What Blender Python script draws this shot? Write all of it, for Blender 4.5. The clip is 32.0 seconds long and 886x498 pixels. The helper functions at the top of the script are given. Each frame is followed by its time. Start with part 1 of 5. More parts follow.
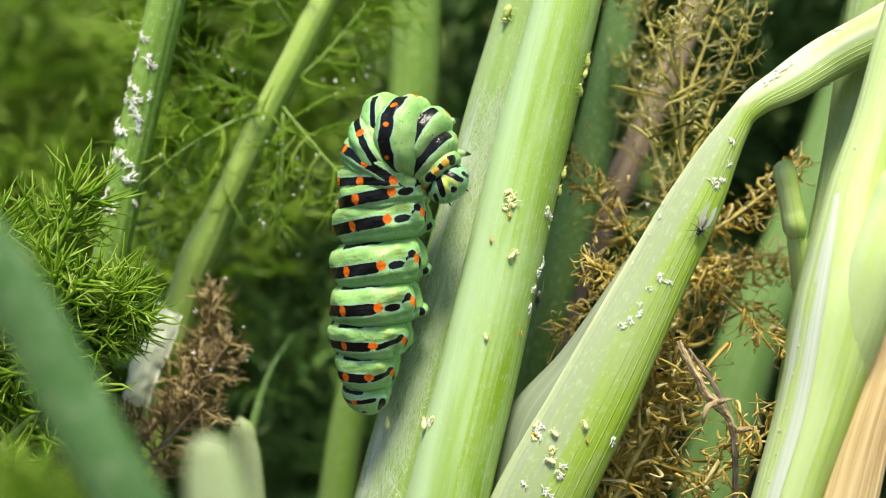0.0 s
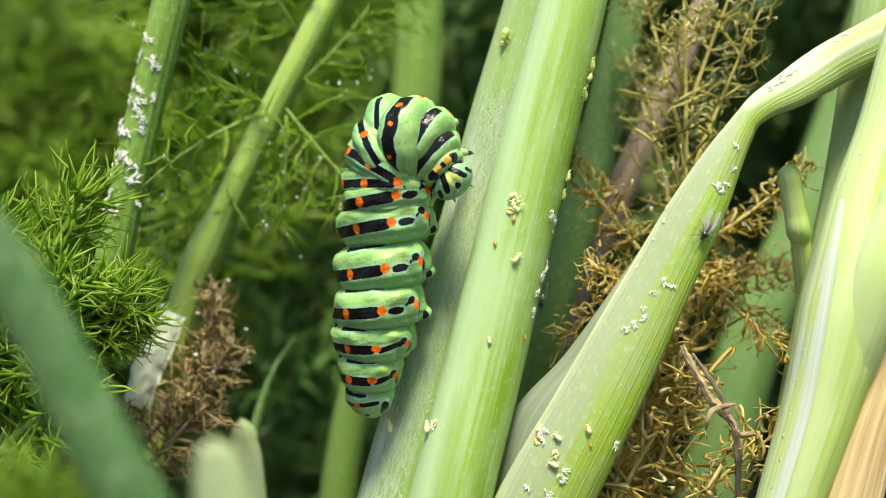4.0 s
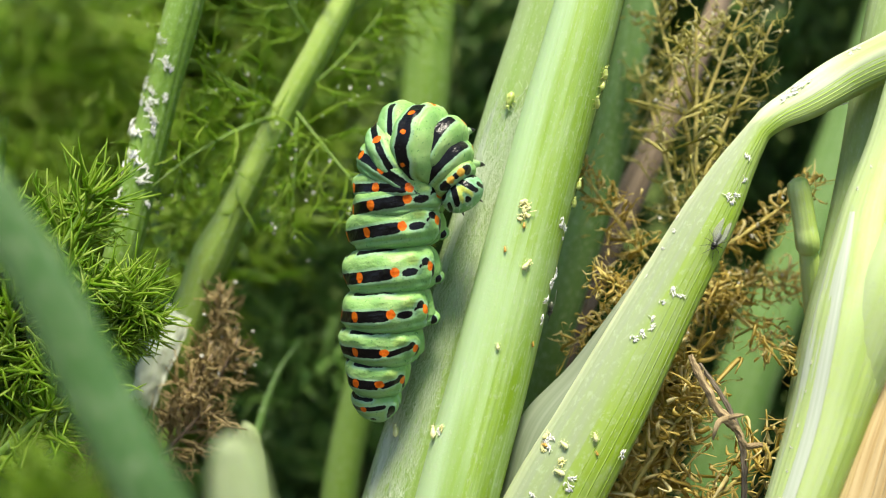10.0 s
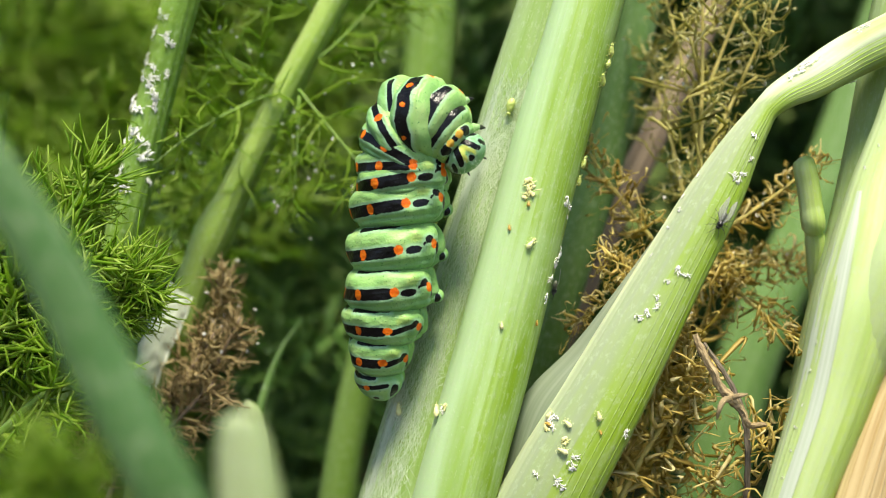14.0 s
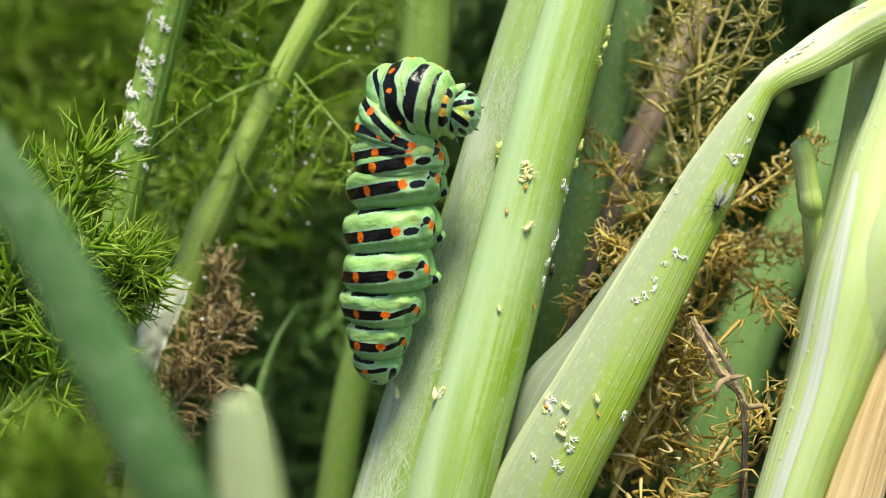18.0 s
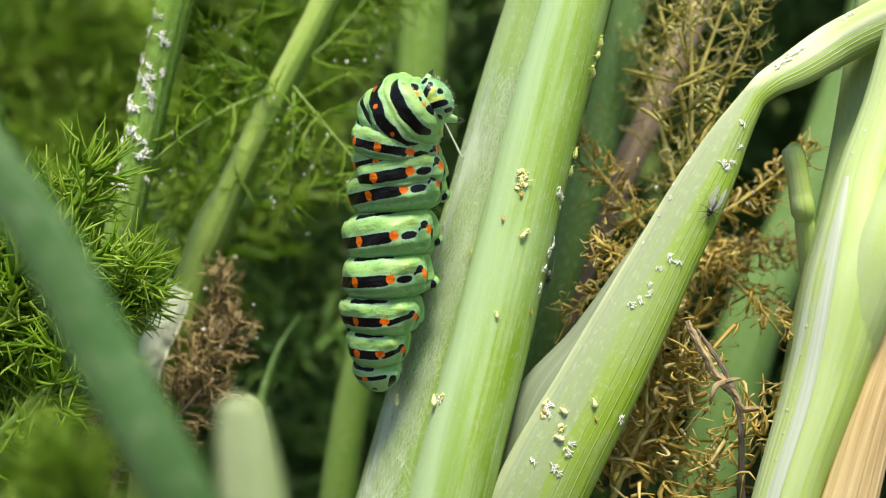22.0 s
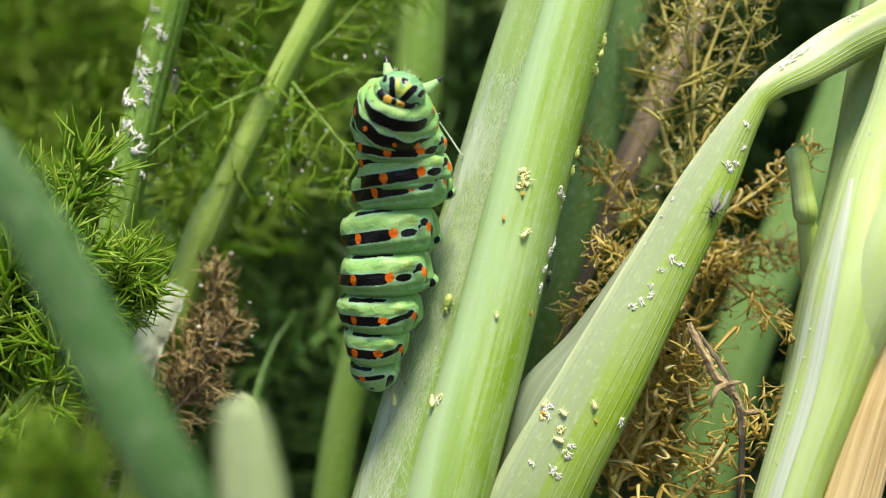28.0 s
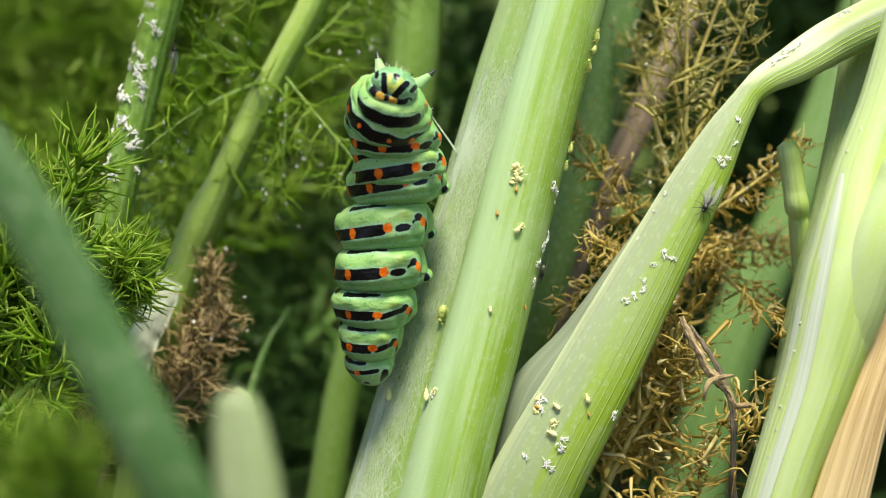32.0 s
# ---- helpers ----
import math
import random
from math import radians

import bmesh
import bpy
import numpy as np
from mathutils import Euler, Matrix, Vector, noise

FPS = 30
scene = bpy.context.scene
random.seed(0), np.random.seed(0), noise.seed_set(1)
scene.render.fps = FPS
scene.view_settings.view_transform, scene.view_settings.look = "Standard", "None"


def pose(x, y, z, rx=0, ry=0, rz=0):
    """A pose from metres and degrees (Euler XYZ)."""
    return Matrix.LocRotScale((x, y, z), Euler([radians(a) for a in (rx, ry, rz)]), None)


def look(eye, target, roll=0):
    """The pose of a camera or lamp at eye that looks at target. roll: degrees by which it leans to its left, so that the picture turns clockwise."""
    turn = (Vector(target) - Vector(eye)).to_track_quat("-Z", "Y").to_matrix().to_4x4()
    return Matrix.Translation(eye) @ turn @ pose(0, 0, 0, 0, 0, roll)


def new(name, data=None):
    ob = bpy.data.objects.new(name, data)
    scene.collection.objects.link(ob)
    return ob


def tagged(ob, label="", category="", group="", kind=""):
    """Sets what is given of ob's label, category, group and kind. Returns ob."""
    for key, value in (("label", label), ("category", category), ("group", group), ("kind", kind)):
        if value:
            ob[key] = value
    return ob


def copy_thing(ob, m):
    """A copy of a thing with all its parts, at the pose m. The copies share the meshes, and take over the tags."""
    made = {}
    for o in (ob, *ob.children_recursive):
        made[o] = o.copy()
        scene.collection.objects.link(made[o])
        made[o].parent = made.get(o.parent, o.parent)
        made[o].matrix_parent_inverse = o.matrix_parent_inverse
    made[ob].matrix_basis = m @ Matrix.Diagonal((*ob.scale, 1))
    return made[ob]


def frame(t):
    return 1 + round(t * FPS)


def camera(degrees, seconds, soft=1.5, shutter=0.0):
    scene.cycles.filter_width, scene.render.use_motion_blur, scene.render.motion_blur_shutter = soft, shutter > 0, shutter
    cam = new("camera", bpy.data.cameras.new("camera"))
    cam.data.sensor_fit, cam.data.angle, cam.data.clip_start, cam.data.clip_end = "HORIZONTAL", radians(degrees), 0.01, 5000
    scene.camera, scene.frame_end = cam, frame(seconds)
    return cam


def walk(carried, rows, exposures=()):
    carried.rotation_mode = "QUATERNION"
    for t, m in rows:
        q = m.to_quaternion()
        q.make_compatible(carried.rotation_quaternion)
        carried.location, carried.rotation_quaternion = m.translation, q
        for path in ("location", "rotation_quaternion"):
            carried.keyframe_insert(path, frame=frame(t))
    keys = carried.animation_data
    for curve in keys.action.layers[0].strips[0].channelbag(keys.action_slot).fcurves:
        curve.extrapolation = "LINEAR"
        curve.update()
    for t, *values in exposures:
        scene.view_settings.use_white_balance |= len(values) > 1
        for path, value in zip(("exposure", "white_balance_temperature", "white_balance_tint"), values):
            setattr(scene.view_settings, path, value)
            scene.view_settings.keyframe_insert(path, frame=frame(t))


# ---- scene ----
# The camera, held by hand a hand's width from the stalks. Places in millimetres above the soil.
MM = 0.001
cam = camera(50.0, 32.0, soft=1.0)
cam.data.dof.use_dof, cam.data.dof.focus_distance, cam.data.dof.aperture_fstop = True, 0.0982, 16.5
PATH = [
    (0.0, 0.00, 0.00, 140.00, 90.001, 0.000, 0.001),
    (0.5, 0.44, -0.28, 140.06, 90.189, 0.094, -0.146),
    (1.0, 0.42, -0.46, 139.97, 90.367, 0.085, -0.187),
    (1.5, 0.43, 0.22, 139.96, 90.360, 0.070, 0.057),
    (2.0, -0.01, 0.27, 140.14, 90.211, -0.041, -0.198),
    (2.5, -0.31, 0.16, 139.72, 90.247, -0.481, -0.088),
    (3.0, -0.73, 0.42, 139.73, 90.110, -0.420, 0.117),
    (3.5, -0.53, 0.03, 139.97, 90.058, -0.272, -0.065),
    (5.5, -0.75, 0.45, 141.09, 90.233, -0.514, -0.152),
    (6.0, -0.99, -0.58, 141.45, 90.716, -0.912, -0.010),
    (6.5, -0.75, -1.13, 141.12, 91.301, -0.992, 0.242),
    (7.0, -1.04, -0.66, 140.92, 91.482, -0.951, 0.243),
    (7.5, -1.45, -0.70, 140.68, 91.428, -1.235, 0.483),
    (8.0, -1.35, -0.24, 139.85, 91.518, -1.138, 0.322),
    (8.5, -1.60, -0.34, 139.89, 91.477, -1.118, 0.316),
    (9.0, -1.80, -0.07, 139.97, 91.117, -1.233, 0.176),
    (9.5, -1.65, 0.32, 139.73, 90.925, -1.395, 0.026),
    (10.0, -1.75, 0.04, 139.60, 90.727, -1.411, -0.205),
    (10.5, -1.45, 0.04, 139.39, 90.639, -1.268, -0.143),
    (11.0, -1.70, 0.50, 139.81, 90.433, -1.287, -0.131),
    (11.5, -2.27, 0.55, 139.38, 90.246, -1.445, -0.234),
    (12.0, -2.34, 0.75, 139.12, 90.114, -1.679, -0.230),
    (12.5, -2.38, 0.70, 139.32, 89.874, -1.724, -0.279),
    (13.0, -2.31, 0.38, 139.42, 89.861, -1.388, -0.268),
    (13.5, -2.39, 0.50, 139.59, 89.680, -1.474, -0.126),
    (14.0, -2.24, 0.57, 139.39, 89.546, -1.580, -0.264),
    (14.5, -2.58, 0.93, 139.15, 89.673, -1.724, -0.383),
    (15.0, -2.68, 0.67, 139.41, 89.361, -1.908, -0.057),
    (15.5, -2.68, 1.44, 138.75, 89.362, -2.006, -0.696),
    (17.5, -2.59, 0.65, 139.42, 88.477, -1.339, -0.185),
    (18.0, -2.13, 0.54, 139.19, 88.680, -1.252, -0.367),
    (18.5, -1.91, -0.06, 139.24, 88.737, -1.200, -0.383),
    (19.0, -1.71, -0.81, 138.94, 89.110, -0.904, -0.712),
    (19.5, -0.91, -1.98, 138.94, 89.340, -0.603, -0.917),
    (20.0, -0.71, -0.23, 139.00, 89.435, 0.349, -1.546),
    (20.5, -1.24, 0.00, 139.41, 89.437, 0.052, -0.944),
    (21.0, -1.66, -0.19, 139.35, 89.478, -0.323, -0.549),
    (21.5, -1.61, -0.39, 138.85, 89.511, -0.469, -0.386),
    (22.0, -1.83, -0.79, 138.62, 89.500, -0.641, -0.346),
    (22.5, -1.92, -0.72, 138.59, 89.531, -0.544, -0.323),
    (23.0, -1.73, -0.19, 138.97, 89.570, -0.433, -0.518),
    (23.5, -1.71, -0.34, 139.28, 89.591, -0.579, -0.372),
    (24.0, -2.03, -0.45, 139.43, 89.479, -0.767, 0.090),
    (24.5, -2.13, -0.69, 138.68, 89.606, -0.865, 0.237),
    (25.0, -2.49, -0.42, 138.52, 89.549, -0.965, -0.235),
    (25.5, -2.51, -0.36, 138.55, 89.520, -1.042, -0.214),
    (27.5, -2.45, -0.34, 139.03, 89.485, -0.983, -0.739),
    (28.0, -2.67, 0.34, 138.86, 89.294, -1.193, -0.847),
    (28.5, -2.63, 0.06, 138.92, 89.159, -1.212, -1.040),
    (29.0, -2.62, -0.20, 138.72, 89.077, -1.146, -1.175),
    (32.0, -2.62, -0.20, 138.71, 89.081, -1.147, -1.175),
]
walk(cam, [(t, pose(x * MM, y * MM, z * MM, rx, ry, rz)) for t, x, y, z, rx, ry, rz in PATH],
     exposures=[(0.0, 0.86), (12.0, 0.86), (17.0, 0.81), (21.0, 0.71), (32.0, 0.71)])

# ---- daylight ----
SUN_FROM = Vector((0.02, -0.42, 0.91)).normalized()
world = bpy.data.worlds.new("sky")
scene.world = world
world.use_nodes = True
sky = world.node_tree.nodes.new("ShaderNodeTexSky")
sky.sky_type, sky.sun_disc = "NISHITA", False
sky.sun_elevation = math.asin(SUN_FROM.z)
sky.sun_rotation = math.atan2(SUN_FROM.x, SUN_FROM.y)
background = world.node_tree.nodes["Background"]
world.node_tree.links.new(sky.outputs["Color"], background.inputs["Color"])
background.inputs["Strength"].default_value = 0.098
sun_data = bpy.data.lights.new("sun", "SUN")
sun_data.energy, sun_data.angle, sun_data.color = 4.3, radians(16.0), (1.0, 0.93, 0.74)
sun = new("sun", sun_data)
sun.matrix_world = look(SUN_FROM * 3.0, (0, 0, 0))


# ---- materials ----
class Nodes:
    """A small hand for node materials."""

    def __init__(self, name):
        self.mat = bpy.data.materials.new(name)
        self.mat.use_nodes = True
        self.tree = self.mat.node_tree
        self.bsdf = self.tree.nodes["Principled BSDF"]
        self.out = self.tree.nodes["Material Output"]

    def add(self, kind, **values):
        node = self.tree.nodes.new("ShaderNode" + kind)
        for key, value in values.items():
            node.inputs[key.replace("_", " ")].default_value = value
        return node

    def link(self, a, b):
        self.tree.links.new(a, b)

    def ramp(self, fac, *stops):
        node = self.add("ValToRGB")
        el = node.color_ramp.elements
        while len(el) < len(stops):
            el.new(0.5)
        for e, (p, c) in zip(el, stops):
            e.position, e.color = p, (*c, 1.0)
        self.link(fac, node.inputs["Fac"])
        return node.outputs["Color"]

    def mix(self, fac, a, b, how="MIX"):
        node = self.tree.nodes.new("ShaderNodeMix")
        node.data_type, node.blend_type = "RGBA", how
        for socket, value in ((node.inputs[0], fac), (node.inputs[6], a), (node.inputs[7], b)):
            if isinstance(value, (int, float)):
                socket.default_value = value
            elif isinstance(value, tuple):
                socket.default_value = (*value, 1.0)
            else:
                self.link(value, socket)
        return node.outputs[2]

    def step(self, value, low, high):
        node = self.add("MapRange", From_Min=low, From_Max=high)
        node.interpolation_type = "SMOOTHSTEP"
        self.link(value, node.inputs["Value"])
        return node.outputs["Result"]

    def noise(self, vector, scale, detail=3.0, rough=0.55):
        node = self.add("TexNoise", Scale=scale, Detail=detail, Roughness=rough)
        if vector is not None:
            self.link(vector, node.inputs["Vector"])
        return node.outputs["Fac"]

    def stretch(self, vector, sx, sy, sz):
        node = self.add("Mapping")
        node.inputs["Scale"].default_value = (sx, sy, sz)
        self.link(vector, node.inputs["Vector"])
        return node.outputs["Vector"]

    def coord(self, which):
        return self.add("TexCoord").outputs[which]

    def math(self, op, a, b):
        node = self.tree.nodes.new("ShaderNodeMath")
        node.operation = op
        for socket, value in zip(node.inputs, (a, b)):
            if isinstance(value, (int, float)):
                socket.default_value = value
            else:
                self.link(value, socket)
        return node.outputs[0]

    def bump(self, height, metres, strength=1.0):
        node = self.add("Bump", Strength=strength, Distance=metres)
        self.link(height, node.inputs["Height"])
        self.link(node.outputs["Normal"], self.bsdf.inputs["Normal"])

    def finish(self, colour, rough=0.5, sss=0.0, radius=(1, 1, 0.5), metres=0.001, spec=0.5):
        self.link(colour, self.bsdf.inputs["Base Color"])
        b = self.bsdf.inputs
        if isinstance(rough, float):
            b["Roughness"].default_value = rough
        else:
            self.link(rough, b["Roughness"])
        b["Specular IOR Level"].default_value = spec
        b["Subsurface Weight"].default_value = sss
        b["Subsurface Radius"].default_value = radius
        b["Subsurface Scale"].default_value = metres
        return self.mat


def stalk_material(name, pale, green, deep, fine=2600.0, rough=0.42, sss=0.12, blotch=90.0, relief=0.00006, margin=0.5, shift=0.0, cream_glare=None):
    """Ribbed leaf stalk: long fine veins, paler and greener lanes, mottled bloom, and one paler flank."""
    n = Nodes(name)
    uv = n.coord("UV")
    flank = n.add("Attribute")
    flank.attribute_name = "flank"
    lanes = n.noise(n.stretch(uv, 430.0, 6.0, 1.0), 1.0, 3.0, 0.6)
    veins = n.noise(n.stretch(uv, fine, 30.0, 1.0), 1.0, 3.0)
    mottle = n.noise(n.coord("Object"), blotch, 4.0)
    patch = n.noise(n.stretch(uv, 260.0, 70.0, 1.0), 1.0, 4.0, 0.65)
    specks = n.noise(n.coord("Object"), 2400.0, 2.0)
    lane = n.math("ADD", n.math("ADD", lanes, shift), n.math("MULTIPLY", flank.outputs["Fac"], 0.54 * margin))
    # The palest stop, where given, is cream with sun glare painted in.
    c = n.ramp(lane, (0.0, cream_glare or pale), (0.22, pale), (0.52, green), (0.82, deep))
    c = n.mix(n.math("MULTIPLY", n.step(veins, 0.40, 0.72), 0.28), c, pale)
    c = n.mix(n.math("MULTIPLY", n.step(patch, 0.46, 0.64), 0.35), c, pale)
    c = n.mix(n.math("MULTIPLY", n.step(mottle, 0.46, 0.66), 0.28), c, pale)
    grain = n.noise(n.stretch(uv, 2600.0, 900.0, 1.0), 1.0, 3.0, 0.7)
    c = n.mix(n.math("MULTIPLY", n.step(grain, 0.52, 0.66), 0.35), c, (0.50, 0.60, 0.38))
    stain = n.noise(n.stretch(uv, 190.0, 24.0, 1.0), 1.0, 3.0)
    c = n.mix(n.math("MULTIPLY", n.step(stain, 0.50, 0.68), 0.55), c, deep)
    c = n.mix(n.math("MULTIPLY", n.step(specks, 0.66, 0.74), 0.14), c, (0.78, 0.84, 0.62))
    n.bump(n.math("ADD", veins, n.math("ADD", n.math("MULTIPLY", patch, 0.5), n.math("MULTIPLY", specks, 0.3))), relief, 0.8)
    return n.finish(c, n.math("ADD", rough - 0.1, n.math("MULTIPLY", patch, 0.25)), sss, (0.7, 1.0, 0.3), 0.0012, 0.35)


def leaf_material(name, dark, light, tip, glow=0.35, rough=0.4):
    """Thread leaves: each one a little different, and light passes through them."""
    n = Nodes(name)
    geo = n.add("NewGeometry")
    each = geo.outputs["Random Per Island"]
    grain = n.noise(n.coord("Object"), 400.0, 3.0)
    c = n.ramp(n.math("ADD", n.math("MULTIPLY", each, 0.7), n.math("MULTIPLY", grain, 0.3)), (0.15, dark), (0.6, light), (0.95, tip))
    n.finish(c, rough)
    leak = n.add("BsdfTranslucent")
    n.link(n.mix(0.35, c, (0.35, 0.5, 0.05)) if glow > 0.3 else c, leak.inputs["Color"])
    both = n.add("MixShader", Fac=glow)
    n.link(n.bsdf.outputs["BSDF"], both.inputs[1])
    n.link(leak.outputs["BSDF"], both.inputs[2])
    n.link(both.outputs["Shader"], n.out.inputs["Surface"])
    return n.mat


def membrane_material(name, colour, vein, clear):
    n = Nodes(name)
    uv = n.coord("UV")
    lines = n.noise(n.stretch(uv, 1800.0, 20.0, 1.0), 1.0, 3.0)
    c = n.mix(n.step(lines, 0.4, 0.7), colour, vein)
    n.bump(lines, 0.00005, 0.6)
    n.finish(c, 0.38)
    leak = n.add("BsdfTranslucent")
    n.link(c, leak.inputs["Color"])
    both = n.add("MixShader", Fac=0.15)
    n.link(n.bsdf.outputs["BSDF"], both.inputs[1])
    n.link(leak.outputs["BSDF"], both.inputs[2])
    air = n.add("BsdfTransparent")
    thin = n.add("MixShader", Fac=clear)
    n.link(both.outputs["Shader"], thin.inputs[1])
    n.link(air.outputs["BSDF"], thin.inputs[2])
    n.link(thin.outputs["Shader"], n.out.inputs["Surface"])
    return n.mat


def plain_material(name, a, b, scale=900.0, rough=0.6, sss=0.0, relief=0.00008, streak=None):
    n = Nodes(name)
    v = n.stretch(n.coord("UV"), *streak) if streak else n.coord("Object")
    grain = n.noise(v, 1.0 if streak else scale, 4.0)
    large = n.noise(n.coord("Object"), scale * 0.12, 2.0)
    c = n.ramp(n.math("ADD", n.math("MULTIPLY", grain, 0.65), n.math("MULTIPLY", large, 0.35)), (0.36, a), (0.64, b))
    n.bump(grain, relief, 0.8)
    return n.finish(c, rough, sss, (0.6, 0.8, 0.4), 0.0008)


def caterpillar_material(name, fire_low, fire_high, tones=((0.17, 0.37, 0.11), (0.25, 0.46, 0.14), (0.35, 0.53, 0.19)), brow=0.26):
    """Green skin; the black bands and orange spots follow the distances stored on the mesh."""
    n = Nodes(name)
    black = n.add("Attribute")
    black.attribute_name = "black"
    orange = n.add("Attribute")
    orange.attribute_name = "orange"
    yellow = n.add("Attribute")
    yellow.attribute_name = "yellow"
    obj = n.coord("Object")
    fray = n.math("MULTIPLY", n.math("SUBTRACT", n.noise(obj, 5200.0, 2.0), 0.5), 0.16)
    fray = n.math("ADD", fray, n.math("MULTIPLY", n.math("SUBTRACT", n.noise(obj, 1300.0, 2.0), 0.5), 0.20))
    soft = n.noise(obj, 330.0, 3.0)
    pores = n.noise(obj, 3600.0, 1.0)
    skin = n.ramp(soft, (0.30, tones[0]), (0.50, tones[1]), (0.70, tones[2]))
    # Bluer rear half of each ring, with underside shade put into its colour.
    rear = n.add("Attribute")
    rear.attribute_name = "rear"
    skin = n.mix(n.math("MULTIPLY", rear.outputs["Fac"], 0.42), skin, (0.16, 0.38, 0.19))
    skin = n.mix(n.step(pores, 0.66, 0.71), skin, (0.10, 0.26, 0.08))
    b = n.math("ADD", black.outputs["Fac"], fray)
    o = n.math("ADD", orange.outputs["Fac"], fray)
    y = n.math("ADD", yellow.outputs["Fac"], n.math("MULTIPLY", fray, 3.0))
    skin = n.mix(n.math("MULTIPLY", n.step(b, -0.42, -0.02), 0.6), skin, (0.32, 0.52, 0.38))
    skin = n.mix(n.math("MULTIPLY", n.step(y, -0.20, 0.15), brow), skin, (0.50, 0.56, 0.10))
    ink = n.mix(n.step(n.noise(obj, 4200.0, 2.0), 0.64, 0.74), (0.004, 0.004, 0.005), (0.02, 0.022, 0.025))
    c = n.mix(n.step(b, -0.03, 0.03), skin, ink)
    fire = n.mix(n.step(n.noise(obj, 1500.0, 2.0), 0.35, 0.7), fire_low, fire_high)
    c = n.mix(n.step(o, -0.04, 0.04), c, fire)
    n.bump(n.math("ADD", soft, n.math("ADD", n.math("MULTIPLY", pores, 0.25), n.math("MULTIPLY", n.noise(n.stretch(obj, 420.0, 420.0, 1700.0), 1.0, 3.0), 0.45))), 0.00028, 0.6)
    return n.finish(c, n.math("SUBTRACT", 0.42, n.math("MULTIPLY", n.step(b, -0.03, 0.03), 0.14)), 0.16, (0.6, 1.0, 0.35), 0.0007, 0.25)


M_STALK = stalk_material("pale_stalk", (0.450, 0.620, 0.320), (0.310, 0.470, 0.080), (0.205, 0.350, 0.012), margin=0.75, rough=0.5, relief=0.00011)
M_SHEATH = stalk_material("sheath_green", (0.325, 0.385, 0.235), (0.315, 0.440, 0.085), (0.260, 0.405, 0.022), fine=2000.0, margin=1.25, shift=0.06, cream_glare=(0.66, 0.72, 0.46))
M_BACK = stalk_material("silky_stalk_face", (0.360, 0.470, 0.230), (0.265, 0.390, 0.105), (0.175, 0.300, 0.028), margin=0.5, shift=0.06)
M_KNEE = stalk_material("thin_green_stalk", (0.370, 0.474, 0.222), (0.266, 0.400, 0.074), (0.185, 0.311, 0.022))
M_YELLOW = stalk_material("yellowish_stalk", (0.570, 0.685, 0.350), (0.470, 0.620, 0.150), (0.310, 0.480, 0.045), fine=2200.0, relief=0.00012)
M_MID = stalk_material("mid_green_stalk", (0.230, 0.357, 0.076), (0.162, 0.289, 0.034), (0.102, 0.212, 0.017))
# Shaded and sunlit versions of the mid green stalk, the light in their colours.
M_DEEP = stalk_material("painted_shade_stalk", (0.160, 0.272, 0.080), (0.115, 0.222, 0.048), (0.066, 0.160, 0.025))
M_JOINT = stalk_material("painted_sun_stalk", (0.370, 0.480, 0.140), (0.270, 0.400, 0.060), (0.150, 0.270, 0.024), margin=0.6)
M_BLADE = stalk_material("bloomy_blade", (0.086, 0.185, 0.066), (0.056, 0.140, 0.032), (0.034, 0.102, 0.014))
M_TIP = stalk_material("pale_leaf_tip", (0.360, 0.403, 0.259), (0.302, 0.374, 0.180), (0.245, 0.331, 0.130))
M_MEMBRANE = membrane_material("sheath_membrane", (0.37, 0.44, 0.30), (0.52, 0.58, 0.44), 0.42)
M_WHITE_SKIN = membrane_material("papery_sheath", (0.68, 0.76, 0.58), (0.82, 0.87, 0.74), 0.05)
M_STRAW = plain_material("straw", (0.340, 0.200, 0.060), (0.720, 0.570, 0.300), 300.0, 0.6, streak=(1500.0, 40.0, 1.0), relief=0.0002)
M_DEAD = plain_material("dead_stalk", (0.15, 0.11, 0.07), (0.36, 0.27, 0.18), 300.0, 0.75, streak=(1500.0, 25.0, 1.0))
M_TWIG = plain_material("twig_bark", (0.10, 0.062, 0.028), (0.52, 0.39, 0.21), 1400.0, 0.9, streak=(3600.0, 420.0, 1.0), relief=0.0005)
M_TWIG_GREY = plain_material("grey_twig_bark", (0.045, 0.034, 0.024), (0.26, 0.21, 0.15), 1400.0, 0.9, streak=(3600.0, 260.0, 1.0), relief=0.0005)
M_LEAF = leaf_material("fennel_thread", (0.13, 0.29, 0.016), (0.33, 0.53, 0.055), (0.52, 0.67, 0.15), 0.6)
M_LEAF_BRIGHT = leaf_material("bright_thread", (0.17, 0.35, 0.016), (0.38, 0.57, 0.055), (0.60, 0.73, 0.19), 0.6)
# Lighter copy of the leaf threads: sunlight put into the far leaves' colour.
M_LEAF_PAINTED_SUN = leaf_material("painted_sun_thread", (0.24, 0.42, 0.025), (0.48, 0.66, 0.085), (0.70, 0.82, 0.28), 0.6)
# Dark copy of the same threads; the clump's deep shade is in the colour.
M_LEAF_PAINTED_SHADE = leaf_material("painted_shade_thread", (0.03, 0.09, 0.012), (0.08, 0.18, 0.03), (0.16, 0.28, 0.06), 0.3)
M_DRY = leaf_material("dry_thread", (0.42, 0.38, 0.08), (0.66, 0.59, 0.19), (0.92, 0.88, 0.58), 0.42, 0.5)
M_DRY_GOLD = leaf_material("golden_dry_thread", (0.52, 0.36, 0.07), (0.80, 0.62, 0.19), (0.95, 0.87, 0.55), 0.5, 0.5)
M_DRY_RIB = plain_material("dry_rib", (0.42, 0.36, 0.08), (0.66, 0.56, 0.20), 600.0, 0.6)
